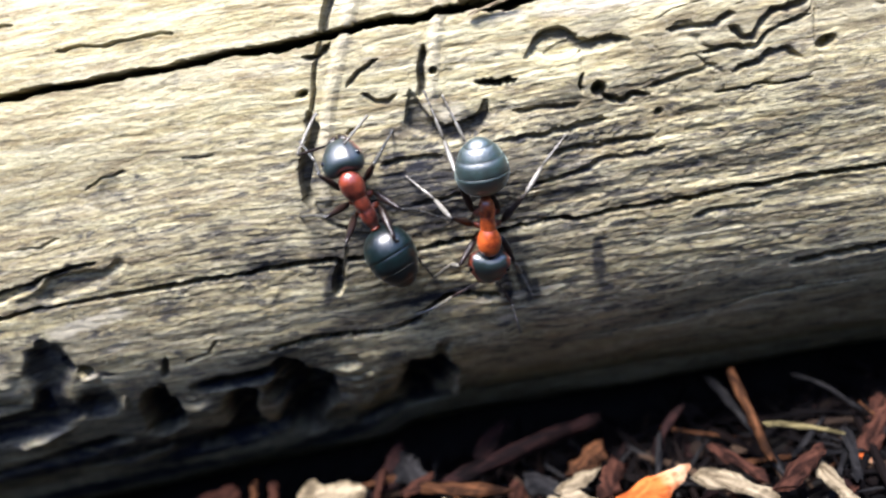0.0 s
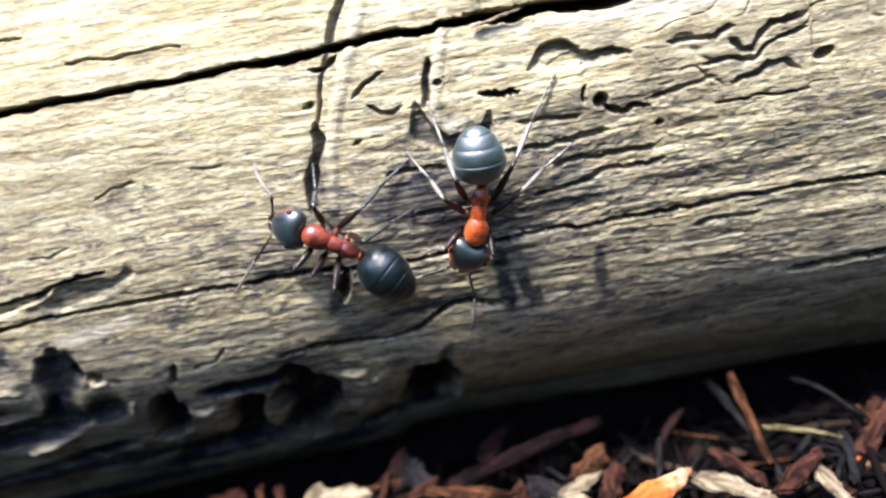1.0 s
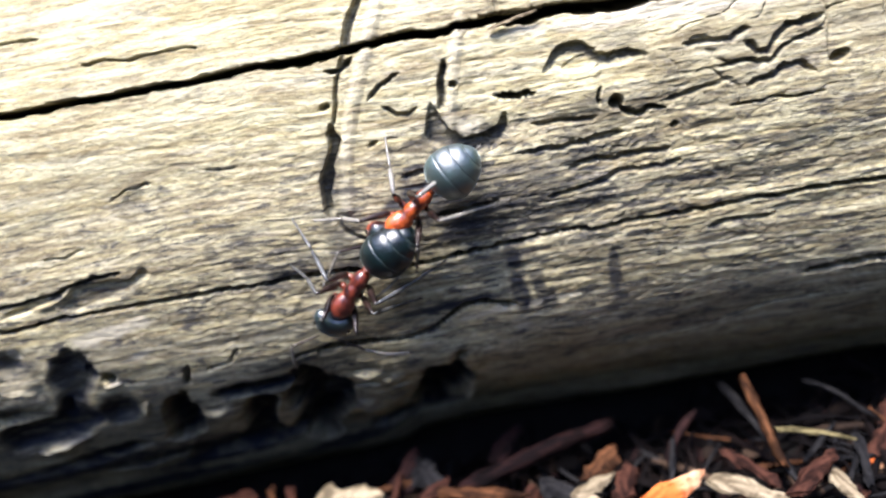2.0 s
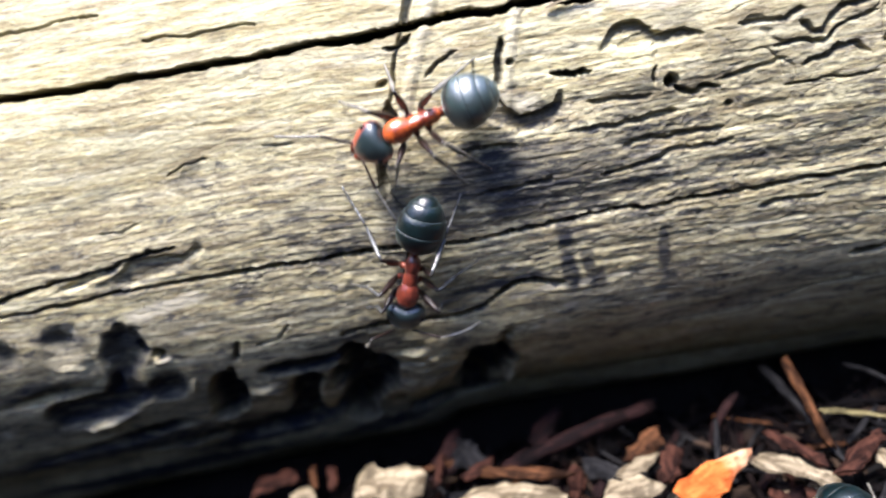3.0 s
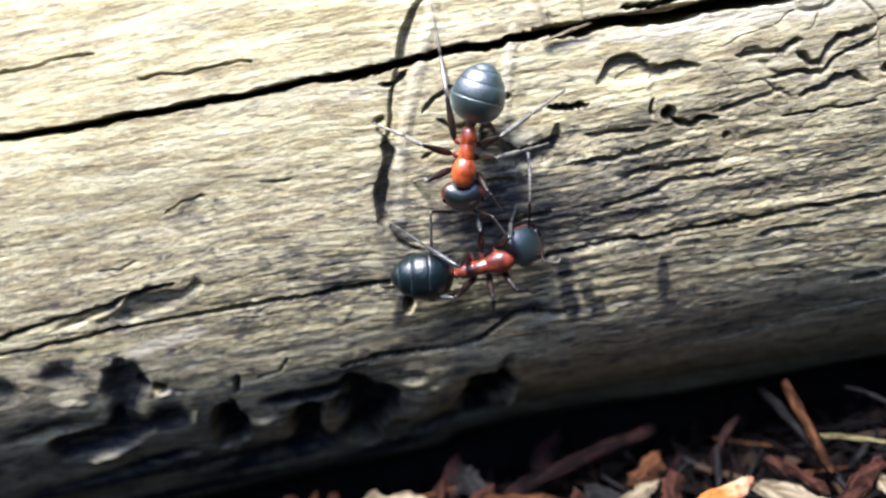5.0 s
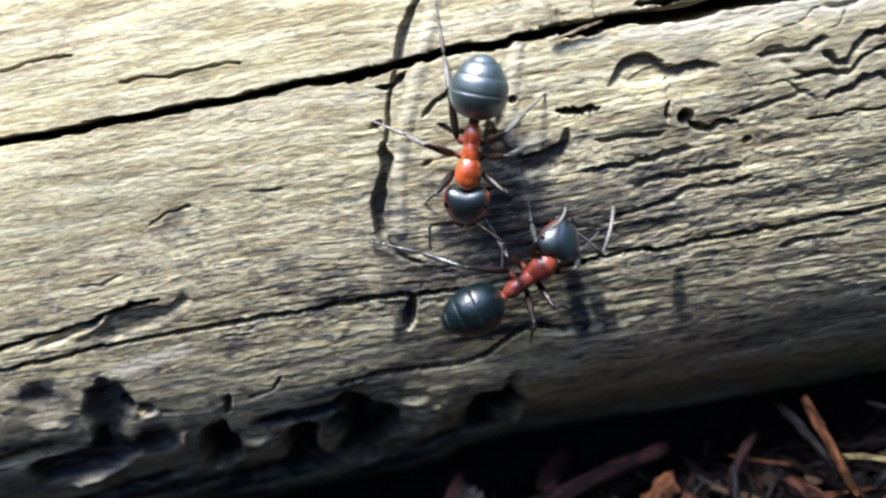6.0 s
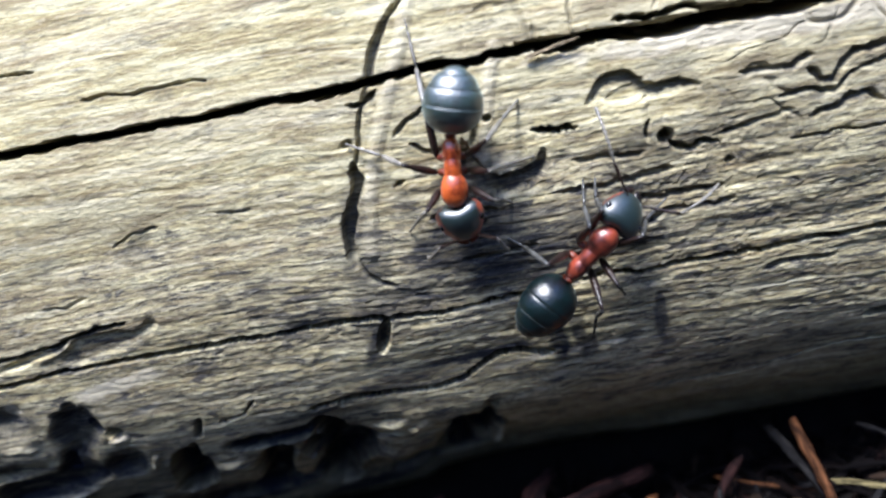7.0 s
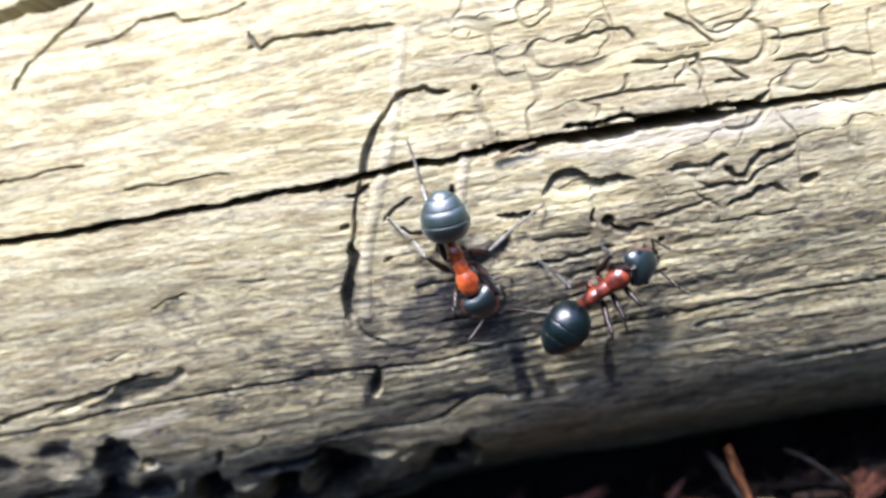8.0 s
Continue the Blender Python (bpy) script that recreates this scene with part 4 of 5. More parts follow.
piece("bark_flake", "bark", "pinkish stub of bark beside straw", PINK_CHIP, (-16.6, -29.6, 0.8), (-16.2, -31.7, 1.1), 0.6, 0.4, 0.08, False, 0.3)
piece("bract", "scale", "small dull red bud scale by a straw", PINK_CHIP, (-8.3, -33.2, 1.4), (-6.5, -32.3, 1.5), 0.75, 0.35, 0.10, False, 0.6)
piece("wood_chip", "wood chip", "long cream wood chip lying flat", PALE_CHIP, (-8.3, -34.0, 1.0), (-3.1, -35.2, 1.0), 1.3, 0.45, 0.04, False, 0.4)
piece("wood_chip", "wood chip", "broad cream wood chip beside an orange scale", PALE_CHIP, (-1.0, -36.0, 1.1), (1.7, -35.7, 1.1), 1.6, 0.4, 0.04, False, 0.2)
piece("bark_flake", "bark", "blue-black flake of bark between pale chips", GREY_CHIP, (-1.5, -33.3, 0.8), (0.2, -35.0, 0.9), 1.2, 0.45, 0.06, False, 0.3)
piece("straw", "straw", "orange-brown straw with a yellow end", TAN_CHIP, (-7.7, -32.7, 1.4), (-2.4, -34.7, 1.6), 0.72, 0.5, 0.04, False, 0.4)
piece("bark_flake", "bark", "purplish brown flake of bark", BARK_CHIP, (-9.9, -31.7, 0.3), (-8.2, -29.2, 0.7), 1.5, 0.5, 0.10, False, 0.3)
piece("twig", "twig", "short dark purplish twig", BARK_CHIP, (5.7, -33.3, 0.3), (8.0, -30.5, 0.8), 0.55, 0.5, 0.08, True, 0.3)
piece("bark_flake", "bark", "brown flake of bark at the litter's edge", PINK_CHIP, (15.7, -35.5, 0.0), (19.5, -32.6, 0.0), 1.0, 0.5, 0.07, False, 0.3)
piece("twig", "twig", "thin dark curved rootlet", GREY_CHIP, (14.4, -30.3, 0.8), (17.0, -33.0, 0.5), 0.3, 0.3, 0.16, True, 0.3)
piece("bark_flake", "bark", "dark brown flake of bark under the log", BARK_CHIP, (-4.0, -30.3, -0.2), (-1.9, -28.1, 0.1), 1.1, 0.5, 0.08, False, 0.4)
piece("straw", "straw", "narrow grey straw lying on litter", GREY_CHIP, (15.2, -34.3, 0.6), (14.2, -37.4, 0.5), 0.5, 0.3, 0.05, False, 0.3)
piece("wood_chip", "wood chip", "crumbling tan wood chip", TAN_CHIP, (1.3, -33.5, 0.4), (3.1, -32.0, 0.5), 1.3, 0.7, 0.04, False, 0.2)
piece("straw", "straw", "thin tan straw lying flat", TAN_CHIP, (-12.2, -31.6, 0.9), (-8.4, -31.0, 0.6), 0.42, 0.3, 0.06, False, 0.4)
piece("twig", "twig", "tiny forked grey twig", GREY_CHIP, (5.0, -35.1, 1.0), (6.4, -32.5, 1.1), 0.35, 0.35, 0.10, True, 0.4)


a, b = on_log(*(1.02, 13.31), 0.1) / MM, on_log(*(3.26, 13.56), 0.25) / MM
piece("splinter", "splinter", "thin pale splinter lifted across the drying crack", PALE_CHIP, a, b, 0.2, 0.14, 0.02, False, 0.8, 0, "loose wood")


def scatter_chips():
    """The many small chips of the bright rim of the litter."""
    rng = random.Random(33)
    kinds = (
        ("wood_chip", "wood chip", "small pale wood chip among litter", PALE_CHIP),
        ("bark_flake", "bark", "small rusty flake of bark among litter", PINK_CHIP),
        ("bark_flake", "bark", "small dark flake of bark among litter", BARK_CHIP),
        ("straw", "straw", "short tan piece of straw among litter", TAN_CHIP),
        ("bract", "scale", "small orange bud scale among litter", ORANGE_CHIP),
        ("twig", "twig", "thin grey twig among the litter", GREY_CHIP),
    )
    for k in range(150):
        x = rng.uniform(-15, 22)
        y = rng.uniform(-38.8, -33.8) if rng.random() < 0.75 else rng.uniform(-34, -30)
        # nearer the log only darker kinds, in place of the shade there
        kind, category, label, material = kinds[rng.choice((0, 0, 1, 1, 1, 2, 2, 3, 3, 4, 5, 5) if y < -35.2 else (1, 2, 2, 3, 5, 5, 5, 5))]
        z = ground_height(x, y) + rng.uniform(0.9, 2.3)
        slim = kind in ("straw", "twig")
        length = rng.uniform(1.4, 5.2) if slim else rng.uniform(0.9, 2.4)
        width = rng.uniform(0.12, 0.36) if slim else rng.uniform(0.35, 0.95)
        a = rng.uniform(0, 6.28)
        d = Vector((math.cos(a), math.sin(a), rng.uniform(-0.3, 0.3))) * length * 0.5
        m = Vector((x, y, z))
        piece(kind, category, label, material, m - d, m + d, width, width * rng.uniform(0.3, 0.6), rng.uniform(-0.1, 0.12), kind == "twig", rng.uniform(0.1, 0.8), rng.uniform(-35, 35))


scatter_chips()


def build_litter():
    rng = random.Random(21)
    verts, faces = [], []
    for k in range(2600):
        x, y = rng.uniform(-34, 30), rng.choice((rng.uniform(-42, -25), rng.uniform(-42, -25), rng.uniform(-60, -25)))
        z = ground_height(x, y) + rng.uniform(0.0, 1.5) ** 1.2
        kind = rng.random()
        length = rng.uniform(1.8, 6.0) if kind < 0.6 else rng.uniform(0.5, 1.8)
        width = rng.uniform(0.16, 0.5) if kind < 0.6 else rng.uniform(0.3, 1.1)
        thick = width * (rng.uniform(0.5, 0.9) if kind < 0.6 else rng.uniform(0.12, 0.3))
        m = Matrix.Translation((x, y, z)) @ Euler((rng.uniform(-0.6, 0.6), rng.uniform(-0.3, 0.3), rng.uniform(0, 6.28))).to_matrix().to_4x4()
        bend, n, off = rng.uniform(-0.12, 0.12), 5, len(verts)
        for i in range(n + 1):
            f = i / n
            e = 0.35 + 0.65 * min(1, min(f, 1 - f) * 5)
            for j in range(6):
                a = j * math.pi / 3
                verts.append(m @ Vector((length * (f - 0.5), width * 0.5 * e * math.cos(a) * rng.uniform(0.85, 1.1), thick * 0.5 * e * math.sin(a) + bend * length * math.sin(math.pi * f))) * MM)
        for i in range(n):
            for j in range(6):
                faces.append((off + i * 6 + j, off + i * 6 + (j + 1) % 6, off + (i + 1) * 6 + (j + 1) % 6, off + (i + 1) * 6 + j))
        faces.append(tuple(off + j for j in range(5, -1, -1)))
        faces.append(tuple(off + n * 6 + j for j in range(6)))
    me = bpy.data.meshes.new("litter")
    me.from_pydata(verts, [], faces)
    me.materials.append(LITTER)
    tagged(new("litter", me), "loose brown needles, bark crumbs and straw on humus", "litter", kind="stuff")


build_litter()


# ---- ants ----
# segment lengths of the legs: femur, tibia, tarsus (fore, middle, hind), millimetres
LEGS = {1: (1.55, 1.35, 1.5), 2: (1.7, 1.6, 1.8), 3: (2.1, 2.1, 2.4)}
COXA = {1: (0.75, 0.30, -0.45), 2: (0.10, 0.34, -0.50), 3: (-0.50, 0.32, -0.48)}
SCAPE, FLAGELLUM = 1.5, 2.3
NECK, WAIST = (1.32, 0.0, -0.02), (-1.42, 0.0, -0.30)


def limb(length, r0, r1, belly=0.0, segs=8):
    """A tapered limb along +x from its joint."""
    secs = []
    for k in range(9):
        f = k / 8
        r = r0 + (r1 - r0) * f + belly * math.sin(math.pi * min(1, f * 1.3)) * (1 if f < 0.77 else 0)
        if k in (0, 8):
            r *= 0.55
        secs.append((length * f, r, r))
    return rings(secs, segs)


def tarsus_mesh(length):
    """Five short joints and the claw."""
    secs, x = [], 0.0
    for share, r in ((0.46, 0.074), (0.18, 0.062), (0.13, 0.056), (0.10, 0.053), (0.13, 0.06)):
        n = length * share
        secs += [(x + n * 0.04, r * 0.62, r * 0.62), (x + n * 0.25, r, r), (x + n * 0.85, r * 1.05, r * 1.05), (x + n * 0.98, r * 0.65, r * 0.65)]
        x += n
    return rings(secs, 6)


def flagellum_mesh(length):
    """Eleven bead-like joints, thickening slightly to the tip, bowed."""
    secs, n = [], 11
    for k in range(n):
        x0, x1 = length * k / n, length * (k + 1) / n
        r = 0.060 + 0.022 * k / n
        for f, g in ((0.03, 0.78), (0.3, 1.0), (0.8, 1.04), (0.97, 0.78)):
            x = x0 + (x1 - x0) * f
            secs.append((x, r * g, r * g, 0.10 * length * math.sin(math.pi * x / length)))
    return rings(secs, 7)


def grown(ob, k):
    """Enlarge a finished part with its own pieces, in their meshes."""
    for o in (ob, *ob.children):
        o.data.transform(Matrix.Scale(k, 4))
        if o is not ob:
            o.matrix_basis = Matrix.Translation(o.matrix_basis.translation * k) @ o.matrix_basis.to_3x3().to_4x4()


def build_ant(label, rust=RUST, crown=HEAD, head_size=1.02, back=GASTER, shin=SHIN, stretch=(1.0, 1.0)):
    ant = tagged(new("ant"), label, "ant", "wood ants")
    ant.empty_display_size = 0.002
    P = {}
    part("pronotum", egg(-0.1, 1.5, 0.56, 0.49, 0.02, 14, 0.58), rust, ant, "glossy rust-red shoulder plate")
    part("mesonotum", egg(-0.85, 0.85, 0.37, 0.40, -0.05, 12, 0.52), rust, ant)
    part("propodeum", egg(-1.34, 0.0, 0.38, 0.42, -0.12, 12, 0.48), rust, ant)
    part("petiole", rings([(-1.60, 0.10, 0.10, -0.30), (-1.48, 0.17, 0.2, -0.25), (-1.38, 0.24, 0.34, -0.14), (-1.30, 0.22, 0.32, -0.14), (-1.20, 0.15, 0.16, -0.26), (-1.05, 0.13, 0.13, -0.26)], 14), DARKRUST, ant, "upright scale on the waist")
    # head, from the neck forward
    def nape(co):
        return Vector((co.x - 0.16 * math.exp(-((co.y / 0.42) ** 2)) * -max(0.0, 1 - co.x / 0.5), co.y, co.z))

    head = part("head", rings([(0.0, 0.16, 0.16, 0), (0.02, 0.50, 0.28, 0), (0.12, 0.80, 0.42, 0.02), (0.34, 0.95, 0.53, 0.03), (0.62, 0.98, 0.57, 0.03), (0.92, 0.92, 0.55, 0.02), (1.22, 0.78, 0.48, 0.0), (1.48, 0.62, 0.38, -0.03), (1.66, 0.48, 0.25, -0.05), (1.74, 0.30, 0.13, -0.06)], 28, None, nape), crown, ant, "dark crown with rust-red cheeks")
    for side in (-1, 1):
        eye = part("eye", egg(-0.17, 0.17, 0.12, 0.13, 0, 8), EYE, head, "black compound eye")
        eye.matrix_basis = pose(0.72 * MM, 0.80 * side * MM, 0.27 * MM, -35 * side, 0, 0)
        jaw = part("mandible", rings([(0, 0.24, 0.11), (0.16, 0.25, 0.11, 0, -0.05 * side), (0.32, 0.19, 0.09, -0.02, -0.13 * side), (0.44, 0.08, 0.05, -0.04, -0.22 * side)], 10), DARKRUST if rust is RUST else LEG, head, "toothed dark brown jaw")
        jaw.matrix_basis = pose(1.6 * MM, 0.34 * side * MM, -0.12 * MM)
    P["head"] = head
    grown(head, head_size)
    # gaster, from the waist backward (along -x)
    gaster = part("gaster", rings([(0.0, 0.14, 0.14, 0), (-0.05, 0.36, 0.34, 0.03), (-0.15, 0.62, 0.56, 0.08), (-0.32, 0.86, 0.77, 0.14), (-0.55, 1.02, 0.91, 0.18), (-0.8, 1.11, 0.97, 0.21), (-0.98, 1.14, 1.0, 0.22), (-1.06, 1.145, 1.0, 0.22), (-1.08, 1.11, 0.97, 0.22)], 32), back, ant, "dark grey silky abdomen")
    bands = [
        [(-0.95, 1.10, 0.97, 0.22), (-1.2, 1.12, 0.98, 0.22), (-1.5, 1.07, 0.94, 0.21), (-1.72, 0.97, 0.86, 0.19), (-1.74, 0.93, 0.82, 0.19)],
        [(-1.6, 0.98, 0.87, 0.19), (-1.8, 0.915, 0.815, 0.18), (-2.05, 0.77, 0.70, 0.15), (-2.2, 0.63, 0.58, 0.13), (-2.22, 0.5, 0.5, 0.13)],
        [(-2.1, 0.62, 0.57, 0.13), (-2.24, 0.54, 0.50, 0.12), (-2.37, 0.40, 0.38, 0.10), (-2.45, 0.24, 0.23, 0.09), (-2.48, 0.1, 0.1, 0.08)],
    ]
    for b in bands:
        part("tergite", rings(b, 32), back, gaster)
    for x, w, h, z in ((-1.075, 1.125, 0.985, 0.22), (-1.735, 0.96, 0.853, 0.19), (-2.215, 0.58, 0.545, 0.13)):
        part("tergite_rim", rings([(x + 0.02, w * 0.99, h * 0.99, z), (x + 0.008, w * 1.008, h * 1.008, z), (x - 0.008, w * 1.0, h * 1.0, z), (x - 0.02, w * 0.97, h * 0.97, z)], 32), RIM, gaster, "pale hind edge of a plate")
    P["gaster"] = gaster
    grown(gaster, 1.06)
    for o in (gaster, *gaster.children):
        o.data.transform(Matrix.Diagonal((stretch[0], stretch[1], stretch[1], 1)))
    for n in (1, 2, 3):
        f, t, s = LEGS[n]
        for side in (-1, 1):
            key = (n, side)
            cx = part("coxa", egg(-0.12, 0.42, 0.17, 0.17, 0, 8, 0.45, 10), DARKRUST, ant)
            x, y, z = COXA[n]
            cx.matrix_basis = pose(x * MM, y * 0.8 * side * MM, (z + 0.12) * MM, 0, 30, 90 * side)
            P["femur", key] = part("femur", limb(f, 0.12, 0.10, 0.06, 10), LEG, ant)
            P["tibia", key] = part("tibia", limb(t, 0.09, 0.11, 0.02), shin, ant, "pale-sheened shin")
            P["tarsus", key] = part("tarsus", tarsus_mesh(s), shin, ant)
    for side in (-1, 1):
        P["scape", side] = part("scape", limb(SCAPE, 0.05, 0.075, 0.0), LEG, ant)
        P["flagellum", side] = part("flagellum", flagellum_mesh(FLAGELLUM), SHIN, ant, "beaded pale-sheened feeler")
    return ant, P


def aimed(at, toward, up):
    """A pose at a place, +x along toward, +z near up."""
    x = toward.normalized()
    y = up.cross(x)
    if y.length < 1e-4:
        y = Vector((0, 1, 0))
    y.normalize()
    z = x.cross(y)
    m = Matrix((x, y, z)).transposed().to_4x4()
    m.translation = at * MM
    return m


def bent(a, c, la, lc, pole):
    """The middle joint of two limbs from a to c, bent towards pole; c comes nearer where it is out of reach."""
    d = c - a
    far = min(max(d.length, abs(la - lc) * 1.05 + 0.05), (la + lc) * 0.985)
    d = d.normalized()
    c = a + d * far
    k = (la * la - lc * lc + far * far) / (2 * far)
    h = math.sqrt(max(la * la - k * k, 1e-6))
    side = (pole - d * pole.dot(d)).normalized()
    return a + d * k + side * h, c


def eased(keys, t, smooth):
    """The values between two keyed moments: gliding (smooth) or stepping."""
    times = [k[0] for k in keys]
    i = max(0, min(len(keys) - 2, int(np.searchsorted(times, t, side="right")) - 1))
    f = min(1.0, max(0.0, (t - times[i]) / (times[i + 1] - times[i])))
    a, b = keys[i], keys[i + 1]
    g = f * f * (3 - 2 * f)
    if smooth:
        def slope(j):
            lo, hi = max(0, j - 1), min(len(keys) - 1, j + 1)
            return (np.array(keys[hi][1]) - np.array(keys[lo][1])) / (times[hi] - times[lo])
        h = times[i + 1] - times[i]
        p, q, m, n = np.array(a[1]), np.array(b[1]), slope(i) * h, slope(i + 1) * h
        return (2 * f**3 - 3 * f**2 + 1) * p + (f**3 - 2 * f**2 + f) * m + (-2 * f**3 + 3 * f**2) * q + (f**3 - f**2) * n
    moved = np.hypot(*(np.array(b[2]) - np.array(a[2])).T)
    at = np.array(a[2]) * (1 - g) + np.array(b[2]) * g
    lift = np.where(moved > 0.8, np.sin(math.pi * f) * 0.5, 0.0)
    tips = np.array(a[3]) * (1 - g) + np.array(b[3]) * g
    return at, lift, tips


def skin(u, s, h):
    return on_log(u, s, h) / MM


def ant_poses(keys, t):
    """The ant's pose and its parts' poses in the ant's space at one moment."""
    (gu, gs), (tu, ts), (hu, hs) = eased(keys, t, True)
    feet, lift, tips = eased(keys, t, False)
    g, b, h = skin(gu, gs, 1.7), skin(tu, ts, 1.7), skin(hu, hs, 1.6)
    spine = (h - g).normalized()
    base = h + (g - h) * 0.452
    b = base + ((b - base) - spine * (b - base).dot(spine)) * 0.8
    ts = ts * 0.4 + (hs * 0.548 + gs * 0.452) * 0.6
    a = ts / LOG_R
    up = Vector((0, -math.cos(a), math.sin(a)))
    ahead = h - g
    ahead = (ahead - up * ahead.dot(up)).normalized()
    root = aimed(b, ahead, up)
    to_ant = root.inverted()

    def local(p):
        return to_ant @ (p * MM) / MM

    out = {}
    up_l = Vector((0, 0, 1))
    neck, waist = Vector(NECK), Vector(WAIST)
    d = local(h) - neck
    flat = Vector((max(d.x, 0.25), d.y, 0))
    dip = math.acos(min(0.94, max(0.55, flat.length / 1.08)))
    d = flat.normalized() * math.cos(dip) + Vector((0, 0, -math.sin(dip)))
    out["head"] = aimed(neck, d, up_l)
    d = waist - local(g)
    d = Vector((max(d.x, 0.4), d.y, 0.0)).normalized() + Vector((0, 0, -0.12))
    out["gaster"] = aimed(waist, d, up_l)
    order = [(n, side) for side in (-1, 1) for n in (1, 2, 3)]
    for (n, side), (fu, fs), up_by in zip(order, feet, lift):
        lf, lt, ls = LEGS[n]
        x, y, z = COXA[n]
        c = Vector((x, (y + 0.28) * side, z - 0.05))
        foot = local(skin(fu, fs, 0.08 + up_by))
        away = foot - c
        reach = lf + lt + ls
        far = min(max(away.length, reach * 0.6), reach * 0.97)
        foot = c + away * (far / away.length)
        level = Vector((away.x, away.y, 0)).normalized()
        # the tarsus lies out along the skin, lifted at its heel
        spare = max(0.35, min(0.98, (Vector((foot.x - c.x, foot.y - c.y, 0)).length - 0.25 * (lf + lt)) / (0.75 * reach)))
        heel = foot - level * ls * math.sin(spare * 1.4) + Vector((0, 0, ls * math.cos(spare * 1.4)))
        knee, ankle = bent(c, heel, lf, lt, Vector((level.x * 0.25, level.y * 0.25, 1)))
        out["femur", (n, side)] = aimed(c, knee - c, up_l)
        out["tibia", (n, side)] = aimed(knee, ankle - knee, level)
        out["tarsus", (n, side)] = aimed(ankle, foot - ankle, up_l)
    for side, (au, as_, high) in zip((-1, 1), tips):
        root_h = out["head"]
        c = (root_h @ (Vector((1.48, 0.40 * side, 0.38)) * MM)) / MM
        tip = local(skin(au, as_, high))
        elbow, end = bent(c, tip, SCAPE, FLAGELLUM, Vector((0.2, 0.9 * side, 0.7)))
        out["scape", side] = aimed(c, elbow - c, up_l)
        out["flagellum", side] = aimed(elbow, end - elbow, up_l)
    return root, out


def walk_ant(ant, parts, keys):
    times = [k / 10 for k in range(81)]
    poses = [ant_poses(keys, t) for t in times]
    walk(ant, [(t, root) for t, (root, _) in zip(times, poses)])
    for key, ob in parts.items():
        walk(ob, [(t, out[key]) for t, (_, out) in zip(times, poses)])


# the moments of each ant: (seconds, (gaster, thorax, head), feet of its right side fore to hind and of its left, feeler tips right and left),
# each place as (along the log, round the log)
UPPER = []
UPPER.append((0, ((0.02, 7.25), (-0.27, 4.44), (-0.78, 2.19)), ((-3.37, 1.92), (-3.44, 7.13), (-1.68, 10.65), (1.27, -1.25), (4.33, 7.42), (-0.95, 10.26)), ((-5.03, 0.5, 0.9), (0.31, -3.53, 0.9))))
UPPER.append((0.5, ((-0.24, 8.21), (-0.67, 5.19), (-1.79, 3.53)), ((-3.78, 3.52), (-3.15, 8.96), (-1.7, 10.73), (-0.38, 2.78), (4.36, 7.54), (3.96, 9.58)), ((-6.89, 3.18, 0.9), (-2.26, 1.02, 0.9))))
UPPER.append((1, ((-0.05, 8.23), (-0.63, 5.38), (-1.83, 3.47)), ((-4, 3.65), (-3.26, 8.71), (-1.76, 10.69), (-0.56, 2.73), (4.76, 7.5), (4.41, 10.8)), ((-6.55, 2.86, 0.9), (-2.77, -2.35, 0.9))))
UPPER.append((1.2, ((-0.08, 8.26), (-0.63, 5.83), (-1.44, 3.58)), ((-3.33, 3.63), (-3.39, 9.15), (-1.88, 10.87), (-0.31, 2.67), (4.76, 7.64), (4.75, 11.36)), ((-5.81, 2.77, 0.9), (-2.37, 0.8, 0.9))))
UPPER.append((2.3, ((-3.01, 7.6), (-5.68, 6.85), (-7.8, 6.02)), ((-10.14, 7.68), (-4.95, 9.0), (-1.27, 7.55), (-9.68, 3.72), (-7.22, 1.76), (-1.95, 4.62)), ((-10.16, 4.08, 0.9), (-8.21, 3.13, 0.9))))
UPPER.append((2.5, ((-4.29, 7.69), (-7.1, 6.71), (-9.27, 5.75)), ((-10.09, 7.66), (-6.87, 11.09), (-3.72, 10.11), (-9.8, 3.82), (-5.03, 4.08), (-1.72, 5.78)), ((-10.21, 4.44, 0.9), (-8.54, 3.96, 0.9))))
UPPER.append((2.8, ((-4.09, 7.96), (-6.78, 7.08), (-8.9, 6.12)), ((-10.53, 7.69), (-7.29, 10.91), (-3.55, 10.16), (-10.41, 3.98), (-6.33, 3.88), (-3.02, 5.57)), ((-11.37, 5.72, 0.9), (-9.62, 4.14, 0.9))))
UPPER.append((3, ((-3.12, 10.14), (-6, 9.73), (-8.22, 9.26)), ((-9.19, 11.51), (-6.62, 12.2), (-3.38, 11.54), (-7.62, 7.07), (-4.31, 6.41), (-3.32, 7.15)), ((-12.95, 10.82, 0.9), (-7.69, 5.05, 0.9))))
UPPER.append((3.5, ((-2.72, 11.83), (-5.74, 10.76), (-7.3, 9.83)), ((-9.83, 11.44), (-8.11, 15.32), (-3.56, 13.61), (-8.6, 6.56), (-6.41, 8), (-2.99, 7.12)), ((-8.85, 6.6, 0.9), (-5.52, 5.14, 0.9))))
UPPER.append((4, ((-2.41, 12.21), (-4.57, 10.07), (-5.61, 8.82)), ((-7.12, 9.14), (-7.93, 15.4), (-3.7, 16.05), (-5.7, 5.51), (-3, 7.44), (-1.26, 11.34)), ((-9.16, 5.74, 0.9), (-4.48, 5.47, 0.9))))
